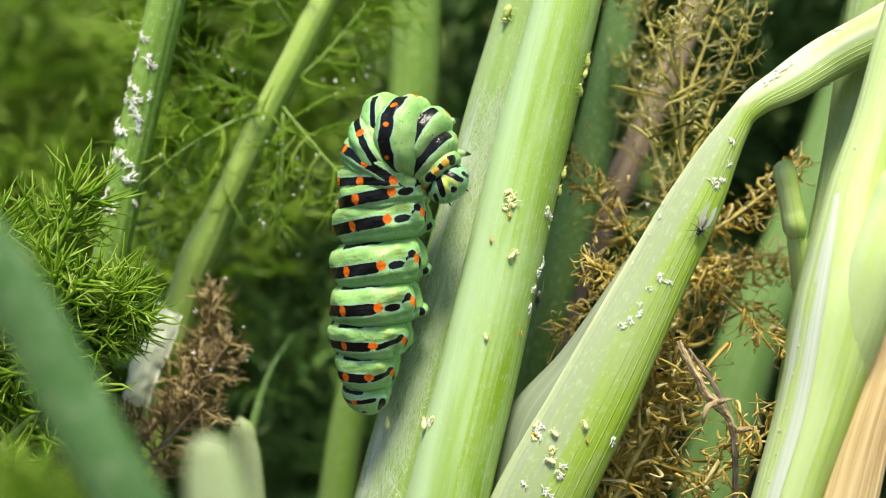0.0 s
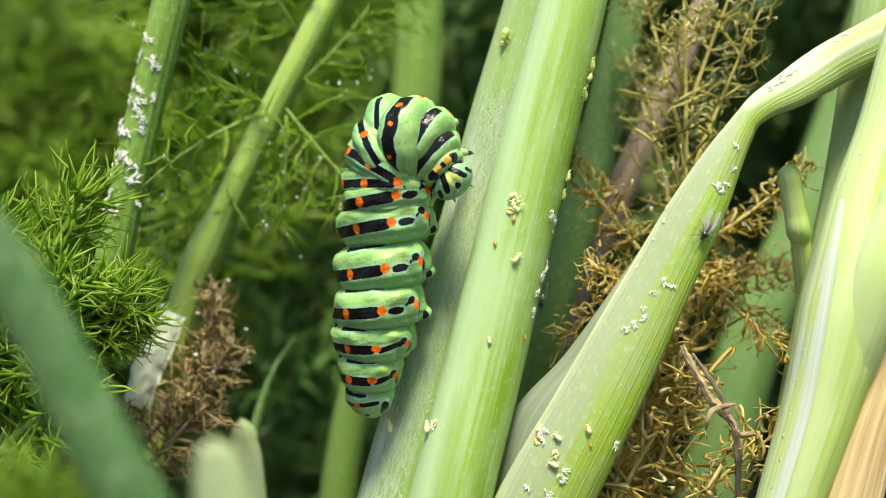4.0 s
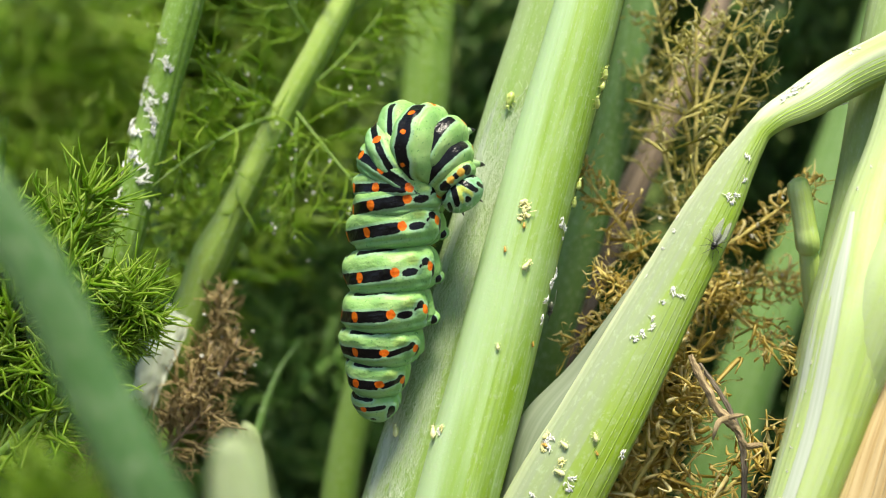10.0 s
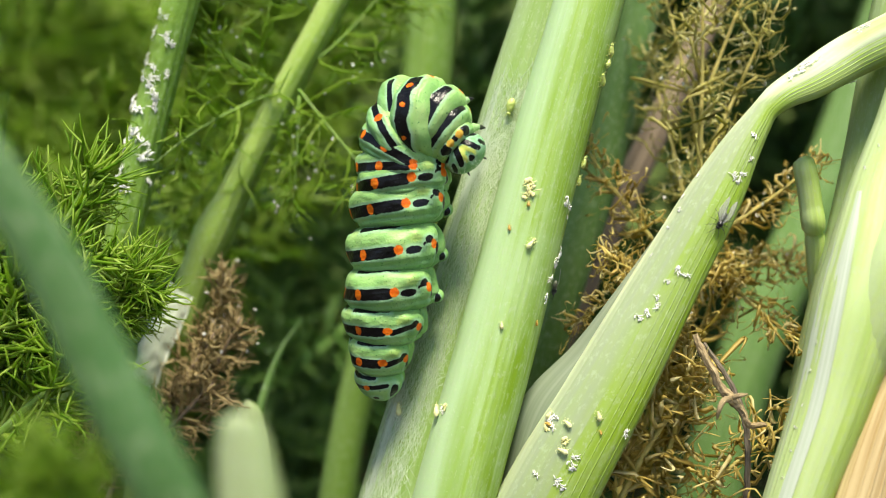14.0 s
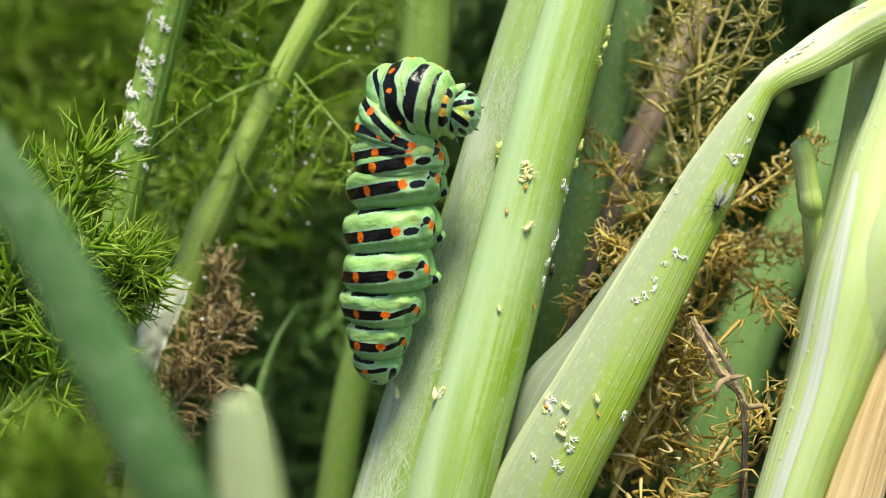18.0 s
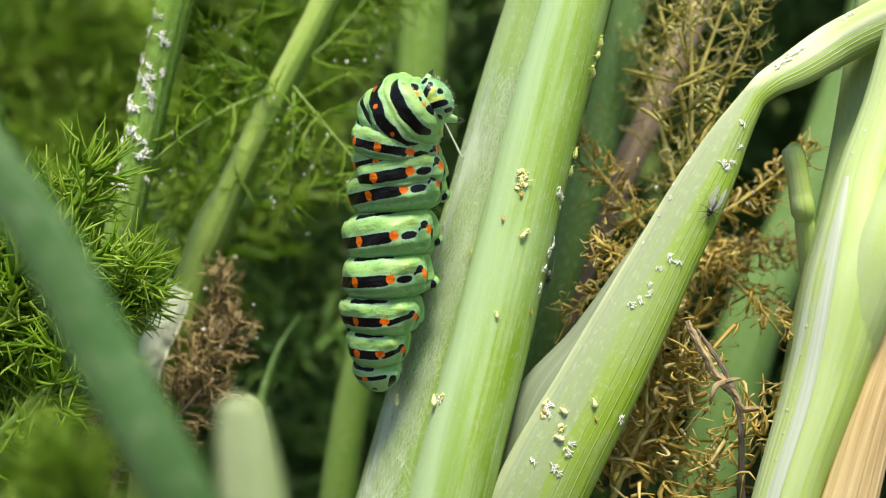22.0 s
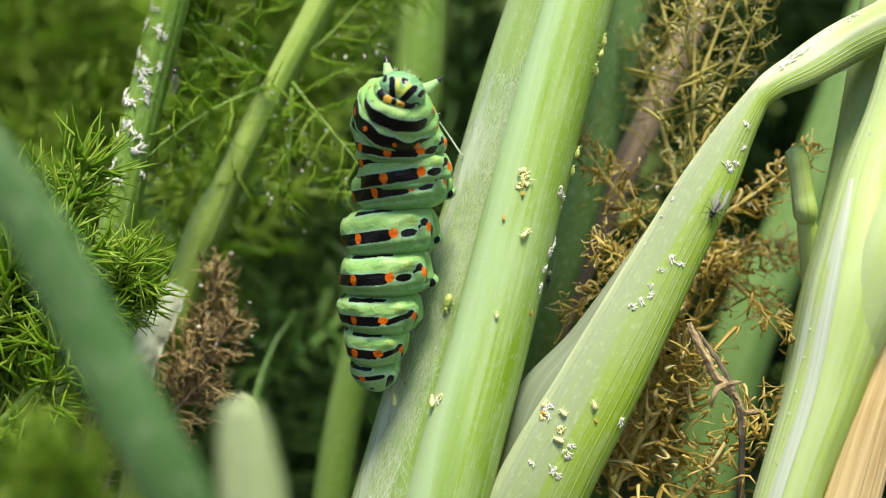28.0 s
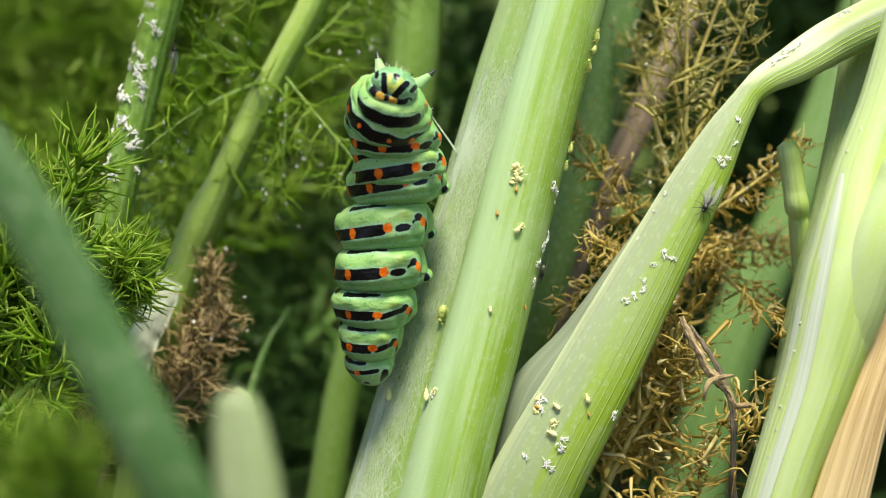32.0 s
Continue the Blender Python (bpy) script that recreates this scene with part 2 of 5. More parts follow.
M_DRY_DARK = leaf_material("withered_thread", (0.16, 0.11, 0.05), (0.48, 0.36, 0.16), (0.74, 0.60, 0.34), 0.35, 0.6)
M_SKIN = plain_material("cast_skin", (0.80, 0.79, 0.72), (0.93, 0.92, 0.88), 3000.0, 0.5, 0.0)
M_CREAM = plain_material("creamy_cast_skin", (0.72, 0.69, 0.24), (0.88, 0.85, 0.46), 3000.0, 0.5, 0.0)
M_APHID = plain_material("aphid_body", (0.68, 0.68, 0.26), (0.88, 0.85, 0.50), 3000.0, 0.4, 0.15)
M_APHID_GREEN = plain_material("aphid_green", (0.42, 0.50, 0.10), (0.62, 0.68, 0.24), 3000.0, 0.35, 0.2)
M_APHID_AMBER = plain_material("aphid_amber", (0.45, 0.24, 0.04), (0.70, 0.45, 0.10), 3000.0, 0.35, 0.1)
M_BLACK = plain_material("black_chitin", (0.008, 0.008, 0.009), (0.03, 0.03, 0.03), 4000.0, 0.3)
M_GREY = plain_material("grey_chitin", (0.05, 0.055, 0.04), (0.16, 0.17, 0.12), 4000.0, 0.35)
M_WING = membrane_material("fly_wing", (0.55, 0.56, 0.50), (0.30, 0.30, 0.26), 0.55)
M_SILK = plain_material("silk", (0.80, 0.90, 0.70), (0.88, 0.95, 0.80), 3000.0, 0.35)
M_CAT = caterpillar_material("caterpillar_skin", (0.64, 0.11, 0.004), (0.78, 0.20, 0.012))
M_CAT_NECK = caterpillar_material("caterpillar_neck", (0.50, 0.26, 0.025), (0.62, 0.42, 0.07))
M_CAT_HEAD = caterpillar_material("caterpillar_head", (0.34, 0.16, 0.015), (0.46, 0.27, 0.03), ((0.12, 0.31, 0.12), (0.17, 0.38, 0.15), (0.24, 0.42, 0.17)), brow=0.95)
M_LEG = plain_material("leg_skin", (0.23, 0.44, 0.16), (0.36, 0.56, 0.25), 900.0, 0.4, 0.15)
M_HEDGE = plain_material("far_hedge", (0.06, 0.11, 0.025), (0.30, 0.42, 0.11), 130.0, 0.8, relief=0.006)
M_SOIL = plain_material("soil", (0.020, 0.014, 0.009), (0.07, 0.05, 0.033), 160.0, 0.9, relief=0.004)


# ---- mesh helpers ----
def mesh_of(name, verts, faces, material, uvs=None, smooth=True):
    data = bpy.data.meshes.new(name)
    data.from_pydata([tuple(v) for v in verts], [], faces)
    data.materials.append(material)
    if smooth:
        data.polygons.foreach_set("use_smooth", [True] * len(data.polygons))
    if uvs is not None:
        layer = data.uv_layers.new(name="UVMap")
        index = np.empty(len(data.loops), dtype=np.int32)
        data.loops.foreach_get("vertex_index", index)
        layer.data.foreach_set("uv", np.asarray(uvs, dtype=np.float32)[index].ravel())
    data.update()
    return data


def joined(name, pieces, material, parent=None, label="", uvs=True):
    """One mesh object out of (verts, faces, uvs) pieces; its origin at the middle of its foot."""
    vs, fs, us, at = [], [], [], 0
    for v, f, u in pieces:
        vs.append(v)
        us.append(u)
        fs += [tuple(i + at for i in q) for q in f]
        at += len(v)
    vs = np.concatenate(vs)
    foot = Vector((*vs[:, :2].mean(0), vs[:, 2].min())) if parent is None else Vector((0, 0, 0))
    ob = new(name, mesh_of(name, vs - np.array(foot), fs, material, np.concatenate(us) if uvs else None))
    ob.location = foot
    if parent:
        ob.parent = parent
        ob.matrix_parent_inverse = Matrix.Translation(parent.location).inverted()
    if label:
        ob["label"] = label
    return ob


def spline(points, steps):
    """A smooth line through rows of numbers, its bends in keeping with the rows' spacing."""
    p = np.asarray(points, dtype=float)
    p = np.vstack([2 * p[0] - p[1], p, 2 * p[-1] - p[-2]])
    d = np.linalg.norm(np.diff(p[:, :3], axis=0), axis=1) + 1e-9
    out = []
    for i in range(1, len(p) - 2):
        m0 = ((p[i] - p[i - 1]) / d[i - 1] * d[i] + (p[i + 1] - p[i]) / d[i] * d[i - 1]) / (d[i - 1] + d[i]) * d[i]
        m1 = ((p[i + 1] - p[i]) / d[i] * d[i + 1] + (p[i + 2] - p[i + 1]) / d[i + 1] * d[i]) / (d[i] + d[i + 1]) * d[i]
        for s in range(steps):
            t = s / steps
            out.append((2 * t ** 3 - 3 * t * t + 1) * p[i] + (t ** 3 - 2 * t * t + t) * m0 + (3 * t * t - 2 * t ** 3) * p[i + 1] + (t ** 3 - t * t) * m1)
    out.append(p[-2])
    return np.array(out)


def tube(points, around=12, steps=6, flat=1.0, ribs=0, depth=0.0, side=(0.0, -1.0, 0.0), wobble=0.0, seed=0, cap=True):
    """A stalk through rows of (x, y, z, radius) in millimetres, in metres. flat: depth against width, ribs: raised veins."""
    rows = spline(points, steps) * MM
    c, r = rows[:, :3], rows[:, 3]
    tang = np.gradient(c, axis=0)
    tang /= np.linalg.norm(tang, axis=1)[:, None]
    front = np.array(side) - tang * (tang @ np.array(side))[:, None]
    front /= np.linalg.norm(front, axis=1)[:, None]
    right = np.cross(tang, front)
    rng = np.random.default_rng(seed)
    a = np.linspace(0, 2 * math.pi, around + 1)
    ph = rng.uniform(0, 6.28, 5)
    shape = 1 + depth * (0.6 * np.cos(ribs * a + 1.3 * np.sin(2 * a + ph[0])) + 0.4 * np.cos(round(ribs * 0.43) * a + ph[1])) if ribs else np.ones_like(a)
    shape[-1] = shape[0]
    run = np.concatenate([[0], np.cumsum(np.linalg.norm(np.diff(c, axis=0), axis=1))])
    drift = 1 + wobble * (np.sin(run * 320 + ph[2]) + 0.6 * np.sin(run * 770 + ph[3]))
    w = (np.sin(a) * shape)[None, :] * (r * drift)[:, None]
    h = (np.cos(a) * shape)[None, :] * (r * drift)[:, None] * flat
    v = c[:, None, :] + w[:, :, None] * right[:, None, :] + h[:, :, None] * front[:, None, :]
    n, m = len(c), around + 1
    verts = v.reshape(-1, 3)
    uv = np.stack([np.broadcast_to((a[None, :] * r.mean()), (n, m)), np.broadcast_to(run[:, None], (n, m))], -1).reshape(-1, 2)
    faces = [(i * m + j, i * m + j + 1, (i + 1) * m + j + 1, (i + 1) * m + j) for i in range(n - 1) for j in range(around)]
    if cap:
        verts = np.vstack([verts, c[:1], c[-1:]])
        uv = np.vstack([uv, uv[:1], uv[-1:]])
        k = n * m
        faces += [(k, j + 1, j) for j in range(around)] + [(k + 1, (n - 1) * m + j, (n - 1) * m + j + 1) for j in range(around)]
    return verts, faces, uv


def strip(edge_a, edge_b, steps=8, across=6, bulge=0.0, thick=0.12):
    """A thin sheet between two edges in millimetres, with a little thickness."""
    a, b = spline(edge_a, steps) * MM, spline(edge_b, steps) * MM
    layers = []
    for off in (0.0, thick * MM):
        rows = []
        for k in range(across + 1):
            s = k / across
            line = a * (1 - s) + b * s
            line = line + np.array([0, -1, 0]) * (bulge * MM * math.sin(math.pi * s)) + np.array([0, off, 0])
            rows.append(line)
        layers.append(np.stack(rows, 1))
    n, m = len(a), across + 1
    verts = np.concatenate([l.reshape(-1, 3) for l in layers])
    run = np.concatenate([[0], np.cumsum(np.linalg.norm(np.diff(a, axis=0), axis=1))])
    uv1 = np.stack([np.broadcast_to(np.linspace(0, 0.005, m)[None, :], (n, m)), np.broadcast_to(run[:, None], (n, m))], -1).reshape(-1, 2)
    faces = []
    for l in range(2):
        o = l * n * m
        for i in range(n - 1):
            for j in range(across):
                q = (o + i * m + j, o + i * m + j + 1, o + (i + 1) * m + j + 1, o + (i + 1) * m + j)
                faces.append(q if l == 0 else q[::-1])
    o = n * m
    for i in range(n - 1):
        for j in (0, across):
            faces.append((i * m + j, (i + 1) * m + j, o + (i + 1) * m + j, o + i * m + j))
    return verts, faces, np.vstack([uv1, uv1])


def thread(p, q, bend, r0, r1, sides=3, rings=3, hook=None, blade=False):
    """A tapering leaf thread from p to q (metres), bowed by bend; a hook curls its tip aside; a blade is flat and widest at its middle."""
    t = np.linspace(0, 1, rings + 1)[:, None]
    c = p * (1 - t) + q * t + bend * (4 * t * (1 - t))
    if hook is not None:
        c = c + hook * t ** 3 + hook[[1, 2, 0]] * (0.5 * np.sin(t * 5.0))
    d = q - p
    d = d / (np.linalg.norm(d) + 1e-12)
    u = np.cross(d, (0.31, 0.74, 0.59))
    u /= np.linalg.norm(u) + 1e-12
    w = np.cross(d, u)
    r = r0 + (r1 - r0) * t[:, 0] ** 1.5
    if blade:
        r = r * (0.30 + 0.85 * np.sin(math.pi * np.clip(t[:, 0] * 0.98, 0, 1) ** 0.8))
        w = w * 0.35
    ang = np.arange(sides) * 2 * math.pi / sides
    v = c[:, None, :] + r[:, None, None] * (np.cos(ang)[None, :, None] * u + np.sin(ang)[None, :, None] * w)
    faces = [(i * sides + j, i * sides + (j + 1) % sides, (i + 1) * sides + (j + 1) % sides, (i + 1) * sides + j)
             for i in range(rings) for j in range(sides)]
    faces.append(tuple(range(rings * sides, (rings + 1) * sides)))
    verts = v.reshape(-1, 3)
    return verts, faces, np.zeros((len(verts), 2))


def frond_pieces(seed, length, reach, leaf, thick, pairs, curl=0.15, forks=3, droop=0.0, rib=1.0):
    """A feathery leaf that grows along +z from the origin: its rib and its threads, in millimetres."""
    rng = np.random.default_rng(seed)
    up = np.array([0, 0, 1.0])
    lean = rng.normal(0, 0.12, 2)

    def axis(s):
        return np.array([lean[0] * length * s * s, lean[1] * length * s * s - droop * length * s * s, length * s]) * MM

    stem = [(*(axis(s) / MM), thick * rib * (1.7 - 1.1 * s)) for s in np.linspace(0, 1, 7)]
    threads = []
    for k in range(pairs):
        s = 0.12 + 0.88 * (k + rng.uniform(-0.2, 0.2)) / pairs
        base = axis(s)
        for hand_side in (-1, 1):
            spin = rng.normal(0, 0.5)
            out = np.array([hand_side * math.cos(spin), math.sin(spin), 0.45 + 0.5 * s + rng.normal(0, 0.15)])
            out /= np.linalg.norm(out)
            span = reach * (1 - 0.55 * s) * rng.uniform(0.7, 1.15)
            tip = base + out * span * MM
            threads.append(thread(base, tip, rng.normal(0, curl * span * MM * 0.4, 3), thick * MM, thick * 0.7 * MM))
            for j in range(forks):
                f = (j + 0.6 + rng.uniform(-0.2, 0.2)) / forks
                root = base * (1 - f) + tip * f
                for m in range(3 if j < forks - 1 else 4):
                    way = out + rng.normal(0, 0.62, 3) + up * 0.15
                    way /= np.linalg.norm(way)
                    size = leaf * rng.uniform(0.55, 1.2)
                    end = root + way * size * MM
                    bow = rng.normal(0, curl * size * MM * 0.5, 3)
                    if curl > 0.9:
                        end = root + way * size * 0.72 * MM
                        threads.append(thread(root, end, bow * 0.7, thick * 0.74 * MM, thick * 0.50 * MM, 4, 6, rng.normal(0, 0.26 * size * MM, 3), True))
                    else:
                        threads.append(thread(root, end, bow, thick * 0.62 * MM, thick * 0.16 * MM))
                    if rng.random() < 0.5:
                        mid = root * 0.45 + end * 0.55 + bow
                        way2 = way + rng.normal(0, 0.5, 3)
                        way2 /= np.linalg.norm(way2)
                        threads.append(thread(mid, mid + way2 * size * (0.42 if curl > 0.9 else 0.55) * MM, bow * 0.4, thick * (0.66 if curl > 0.9 else 0.5) * MM, thick * (0.45 if curl > 0.9 else 0.14) * MM, *((4, 4, None, True) if curl > 0.9 else ())))
    return tube(stem, 6, 3), threads


def merged(pieces):
    vs, fs, us, at = [], [], [], 0
    for v, f, u in pieces:
        vs.append(v)
        us.append(u)
        fs += [tuple(i + at for i in q) for q in f]
        at += len(v)
    return np.concatenate(vs), fs, np.concatenate(us)


def frond(name, label, category, group, seed, material, rib_material, **shape):
    """A frond as a thing, built at the origin: rib and threads."""
    rib, threads = frond_pieces(seed, **shape)
    top = new(name)
    tagged(top, label, category, group)
    top.empty_display_size = 0.002
    v, f, u = rib
    a = new("rib", mesh_of("rib", v, f, rib_material, u))
    v, f, u = merged(threads)
    b = new("leaf_threads", mesh_of("leaf_threads", v, f, material))
    b["kind"] = "stuff"
    a.parent = b.parent = top
    return top


def aim(base, tip, roll=0.0, size=1.0):
    """A pose in metres whose +z points from base to tip (millimetres)."""
    b, t = Vector(base) * MM, Vector(tip) * MM
    turn = (t - b).to_track_quat("Z", "Y").to_matrix().to_4x4()
    return Matrix.Translation(b) @ turn @ Matrix.Rotation(radians(roll), 4, "Z") @ Matrix.Scale(size, 4)


def set_at(ob, m):
    """Like copy_thing, with the size kept in the pose."""
    made = copy_thing(ob, m)
    made.matrix_basis = m
    return made


# ---- the ground ----
def ground():
    n = 90
    g = np.linspace(-1, 1, n)
    g = np.sign(g) * np.abs(g) ** 3.2 * 400.0
    xs, ys = np.meshgrid(g, g)
    zs = np.array([[noise.noise((x * 40, y * 40, 0.3)) * 0.004 + noise.noise((x * 9, y * 9, 1.7)) * 0.008 if abs(x) + abs(y) < 3 else 0.0
                    for x, y in zip(rx, ry)] for rx, ry in zip(xs, ys)])
    verts = np.stack([xs, ys, zs], -1).reshape(-1, 3)
    faces = [(i * n + j, i * n + j + 1, (i + 1) * n + j + 1, (i + 1) * n + j) for i in range(n - 1) for j in range(n - 1)]
    ob = new("ground", mesh_of("ground", verts, faces, M_SOIL, verts[:, :2]))
    tagged(ob, "dark crumbly garden soil under the fennel", "ground", kind="structure")


ground()


def backdrop():
    """The hedge of fennel far behind: a bowed, uneven green wall."""
    rows, cols = 24, 90
    verts = []
    for i in range(rows):
        for j in range(cols):
            a = (j / (cols - 1) - 0.5) * 2.4
            r = 0.95 + 0.05 * noise.noise((j * 0.35, i * 0.35, 4.0))
            verts.append((r * math.sin(a), r * math.cos(a) + 0.05, i / (rows - 1) * 0.72 - 0.01))
    faces = [(i * cols + j, i * cols + j + 1, (i + 1) * cols + j + 1, (i + 1) * cols + j) for i in range(rows - 1) for j in range(cols - 1)]
    ob = new("backdrop", mesh_of("backdrop", np.array(verts), faces, M_HEDGE))
    tagged(ob, "distant green hedge of fennel behind the clump", "backdrop", kind="structure")


backdrop()


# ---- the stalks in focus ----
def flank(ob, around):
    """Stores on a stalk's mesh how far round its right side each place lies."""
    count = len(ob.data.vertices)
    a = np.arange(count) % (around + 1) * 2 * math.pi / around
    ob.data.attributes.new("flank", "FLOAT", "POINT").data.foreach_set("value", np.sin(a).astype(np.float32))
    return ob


def stalk(name, label, material, points, category="stalk", group="", lines=(), **shape):
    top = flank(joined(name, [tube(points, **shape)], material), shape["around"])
    if lines:
        veins(top, points, lines, 0.045 * max(p[3] for p in points[1:]), 5, shape.get("flat", 1.0))
    return tagged(top, label, category, group)


def veins(top, points, angles, width, steps=6, flat=1.0, side=(0.0, -1.0, 0.0), material=None):
    """Raised veins along a stalk, each a part of its own."""
    rows = spline(points, steps) * MM
    c, r = rows[:, :3], rows[:, 3]
    tang = np.gradient(c, axis=0)
    tang /= np.linalg.norm(tang, axis=1)[:, None]
    front = np.array(side) - tang * (tang @ np.array(side))[:, None]
    front /= np.linalg.norm(front, axis=1)[:, None]
    right = np.cross(tang, front)
    for k, deg in enumerate(angles):
        a = radians(deg)
        w = width * (0.75 + 0.5 * ((k * 37) % 10) / 10.0)
        w *= 1.5
        line = c + (right * math.sin(a) + front * (math.cos(a) * flat)) * ((r - w * 0.94 * MM)[:, None])
        pts = [(*(p / MM), w) for p in line]
        line = joined("vein", [tube(pts, 6, 1, cap=False)], material or top.data.materials[0], top)
        line.data.attributes.new("flank", "FLOAT", "POINT").data.foreach_set("value", np.full(len(line.data.vertices), math.sin(a) + 0.15, dtype=np.float32))


def R(p, r):
    return (*p, r)


MAIN = [
    (-16.0, 106.0, 2.0, 6.0), R((-2.8, 103.0, 96.6), 5.0), R((0.5, 101.0, 113.5), 4.35), R((4.0, 101.0, 128.0), 4.2), R((7.3, 101.0, 142.5), 4.0),
    R((10.5, 101.0, 155.7), 3.8), R((13.2, 101.0, 166.5), 3.6), R((16.7, 102.0, 182.5), 3.3), R((19.9, 106.0, 218.2), 2.4)]
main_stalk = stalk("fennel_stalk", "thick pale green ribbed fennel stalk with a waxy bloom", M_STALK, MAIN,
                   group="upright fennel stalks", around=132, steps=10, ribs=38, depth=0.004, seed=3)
veins(main_stalk, MAIN, (-66, -38, -12, 13, 36, 63), 0.09)
BACK_STALK = [
    (-19.0, 112.0, 2.0, 6.0), R((-9.3, 108.5, 94.2), 5.2), R((-5.0, 107.5, 111.8), 4.9), R((-0.9, 107.5, 127.3), 4.6), R((3.3, 107.5, 142.6), 4.2),
    R((6.9, 107.5, 156.7), 3.9), R((10.0, 107.5, 168.2), 3.6), R((13.3, 108.5, 185.2), 3.2), R((15.7, 112.0, 222.7), 2.2)]
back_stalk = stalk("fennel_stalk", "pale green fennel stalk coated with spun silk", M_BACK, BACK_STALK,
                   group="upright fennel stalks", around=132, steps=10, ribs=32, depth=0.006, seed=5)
veins(back_stalk, BACK_STALK, (-78, -60, -41, -30, -8, 20), 0.09)


def sheath():
    path = [
        (6.0, 108.0, 2.0, 5.5), R((2.8, 103.0, 93.5), 5.2), R((10.2, 99.0, 114.0), 4.7), R((16.0, 98.0, 125.5), 4.1), R((21.9, 98.0, 137.1), 3.3),
        R((26.5, 98.0, 145.9), 2.65), R((28.7, 98.0, 150.2), 1.95), R((30.0, 98.0, 152.4), 1.55), R((30.9, 98.0, 153.8), 1.35), R((32.1, 98.0, 155.0), 1.55), R((35.3, 98.0, 156.9), 2.10), R((39.6, 98.0, 159.6), 2.50),
        R((44.8, 96.0, 162.2), 2.8),
        R((54.0, 94.0, 168.0), 2.5), R((72.0, 92.0, 182.2), 1.8)]
    top = joined("leaf_sheath", [tube(path, around=132, steps=10, flat=0.62, ribs=36, depth=0.010, seed=8, side=(0.0, -0.86, 0.5))], M_SHEATH)
    veins(top, path, (16, 27, 38, 49, 60, 71), 0.075, flat=0.62, side=(0.0, -0.86, 0.5))
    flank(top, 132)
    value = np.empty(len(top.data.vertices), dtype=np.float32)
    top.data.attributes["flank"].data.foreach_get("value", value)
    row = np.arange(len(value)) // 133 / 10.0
    # Past the bend: cream upper face, with the sun's glare put into its colour.
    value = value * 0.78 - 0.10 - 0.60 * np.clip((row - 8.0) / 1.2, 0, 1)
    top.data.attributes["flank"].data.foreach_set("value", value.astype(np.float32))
    tagged(top, "bent pale green leaf sheath with a papery edge", "leaf sheath")
    edge_a = [(0.4, 103.0, 105.8), (4.8, 103.0, 113.0), (7.3, 102.0, 123.0), (12.4, 100.5, 129.1), (17.2, 99.5, 136.0), (21.6, 99.0, 142.5), (25.1, 98.5, 147.9)]
    edge_b = [(7.0, 101.0, 106.4), (7.6, 97.5, 114.4), (11.9, 97.0, 122.7), (15.1, 97.0, 128.5), (19.0, 97.2, 134.9), (22.5, 97.6, 141.2), (25.5, 97.9, 146.9)]
    joined("papery_edge", [strip(edge_a, edge_b, across=10, bulge=0.5, thick=0.1)], M_MEMBRANE, top, "translucent grey-green papery margin")
    return top


sheath_thing = sheath()
RIGHT = [
    (32.0, 104.0, 2.0, 5.0), R((30.5, 94.0, 100.4), 3.4), R((33.1, 92.5, 114.7), 3.05), R((36.2, 92.0, 125.4), 3.5), R((38.7, 92.0, 135.9), 4.0), R((39.3, 92.0, 140.1), 3.5), R((40.2, 92.3, 145.3), 2.8),
    R((42.0, 92.5, 151.6), 2.25), R((44.6, 93.0, 161.1), 2.0), R((48.9, 95.0, 173.4), 1.7), R((58.1, 100.0, 201.9), 1.0)]
right_stalk = stalk("fennel_stalk", "broad yellowish green ribbed stalk with a silky white edge", M_YELLOW, RIGHT,
                    group="upright fennel stalks", around=132, steps=10, ribs=36, depth=0.010, seed=11)
veins(right_stalk, RIGHT, (-66, -54, -42, -30, -20, -10, 0, 12, 24), 0.13)
flank(joined("side_stalk", [tube([R((36.0, 94.5, 116.4), 1.9), R((37.6, 92.2, 126.3), 2.6), R((39.3, 90.3, 133.6), 2.8), R((40.6, 89.2, 139.0), 2.6), R((42.2, 89.0, 143.5), 2.3), R((43.3, 89.0, 146.8), 1.9), R((43.5, 89.0, 147.5), 1.5)],
             96, 10, ribs=20, depth=0.008, seed=13)], M_YELLOW, right_stalk, "smooth cut side stalk"), 96)
joined("papery_edge", [strip([(27.0, 93.6, 100.4), (30.0, 92.1, 114.7), (32.6, 91.6, 125.4), (34.6, 91.5, 135.9), (35.7, 91.6, 140.1), (37.3, 92.0, 145.3)],
                             [(28.2, 91.3, 100.4), (31.3, 89.8, 114.7), (34.1, 89.0, 125.4), (35.9, 88.9, 135.9), (36.7, 89.4, 140.1), (37.9, 90.6, 145.3)], bulge=0.45, thick=0.1)],
       M_WHITE_SKIN, right_stalk, "silky white margin")
stalk("dry_leaf", "straw-coloured dead leaf stalk", M_STRAW, [
    (44.0, 98.0, 2.0, 3.4), R((35.5, 91.0, 101.6), 3.0), R((38.5, 90.5, 114.8), 2.6), R((40.6, 90.5, 122.8), 2.2), R((43.1, 91.0, 130.3), 1.7), R((44.5, 91.5, 134.6), 1.3), R((45.9, 92.0, 138.4), 0.7), R((46.8, 92.0, 142.2), 0.2)],
    "dead leaf", around=64, steps=10, flat=0.5, ribs=12, depth=0.03, seed=17, lines=(-60, -30, -5, 20, 50))
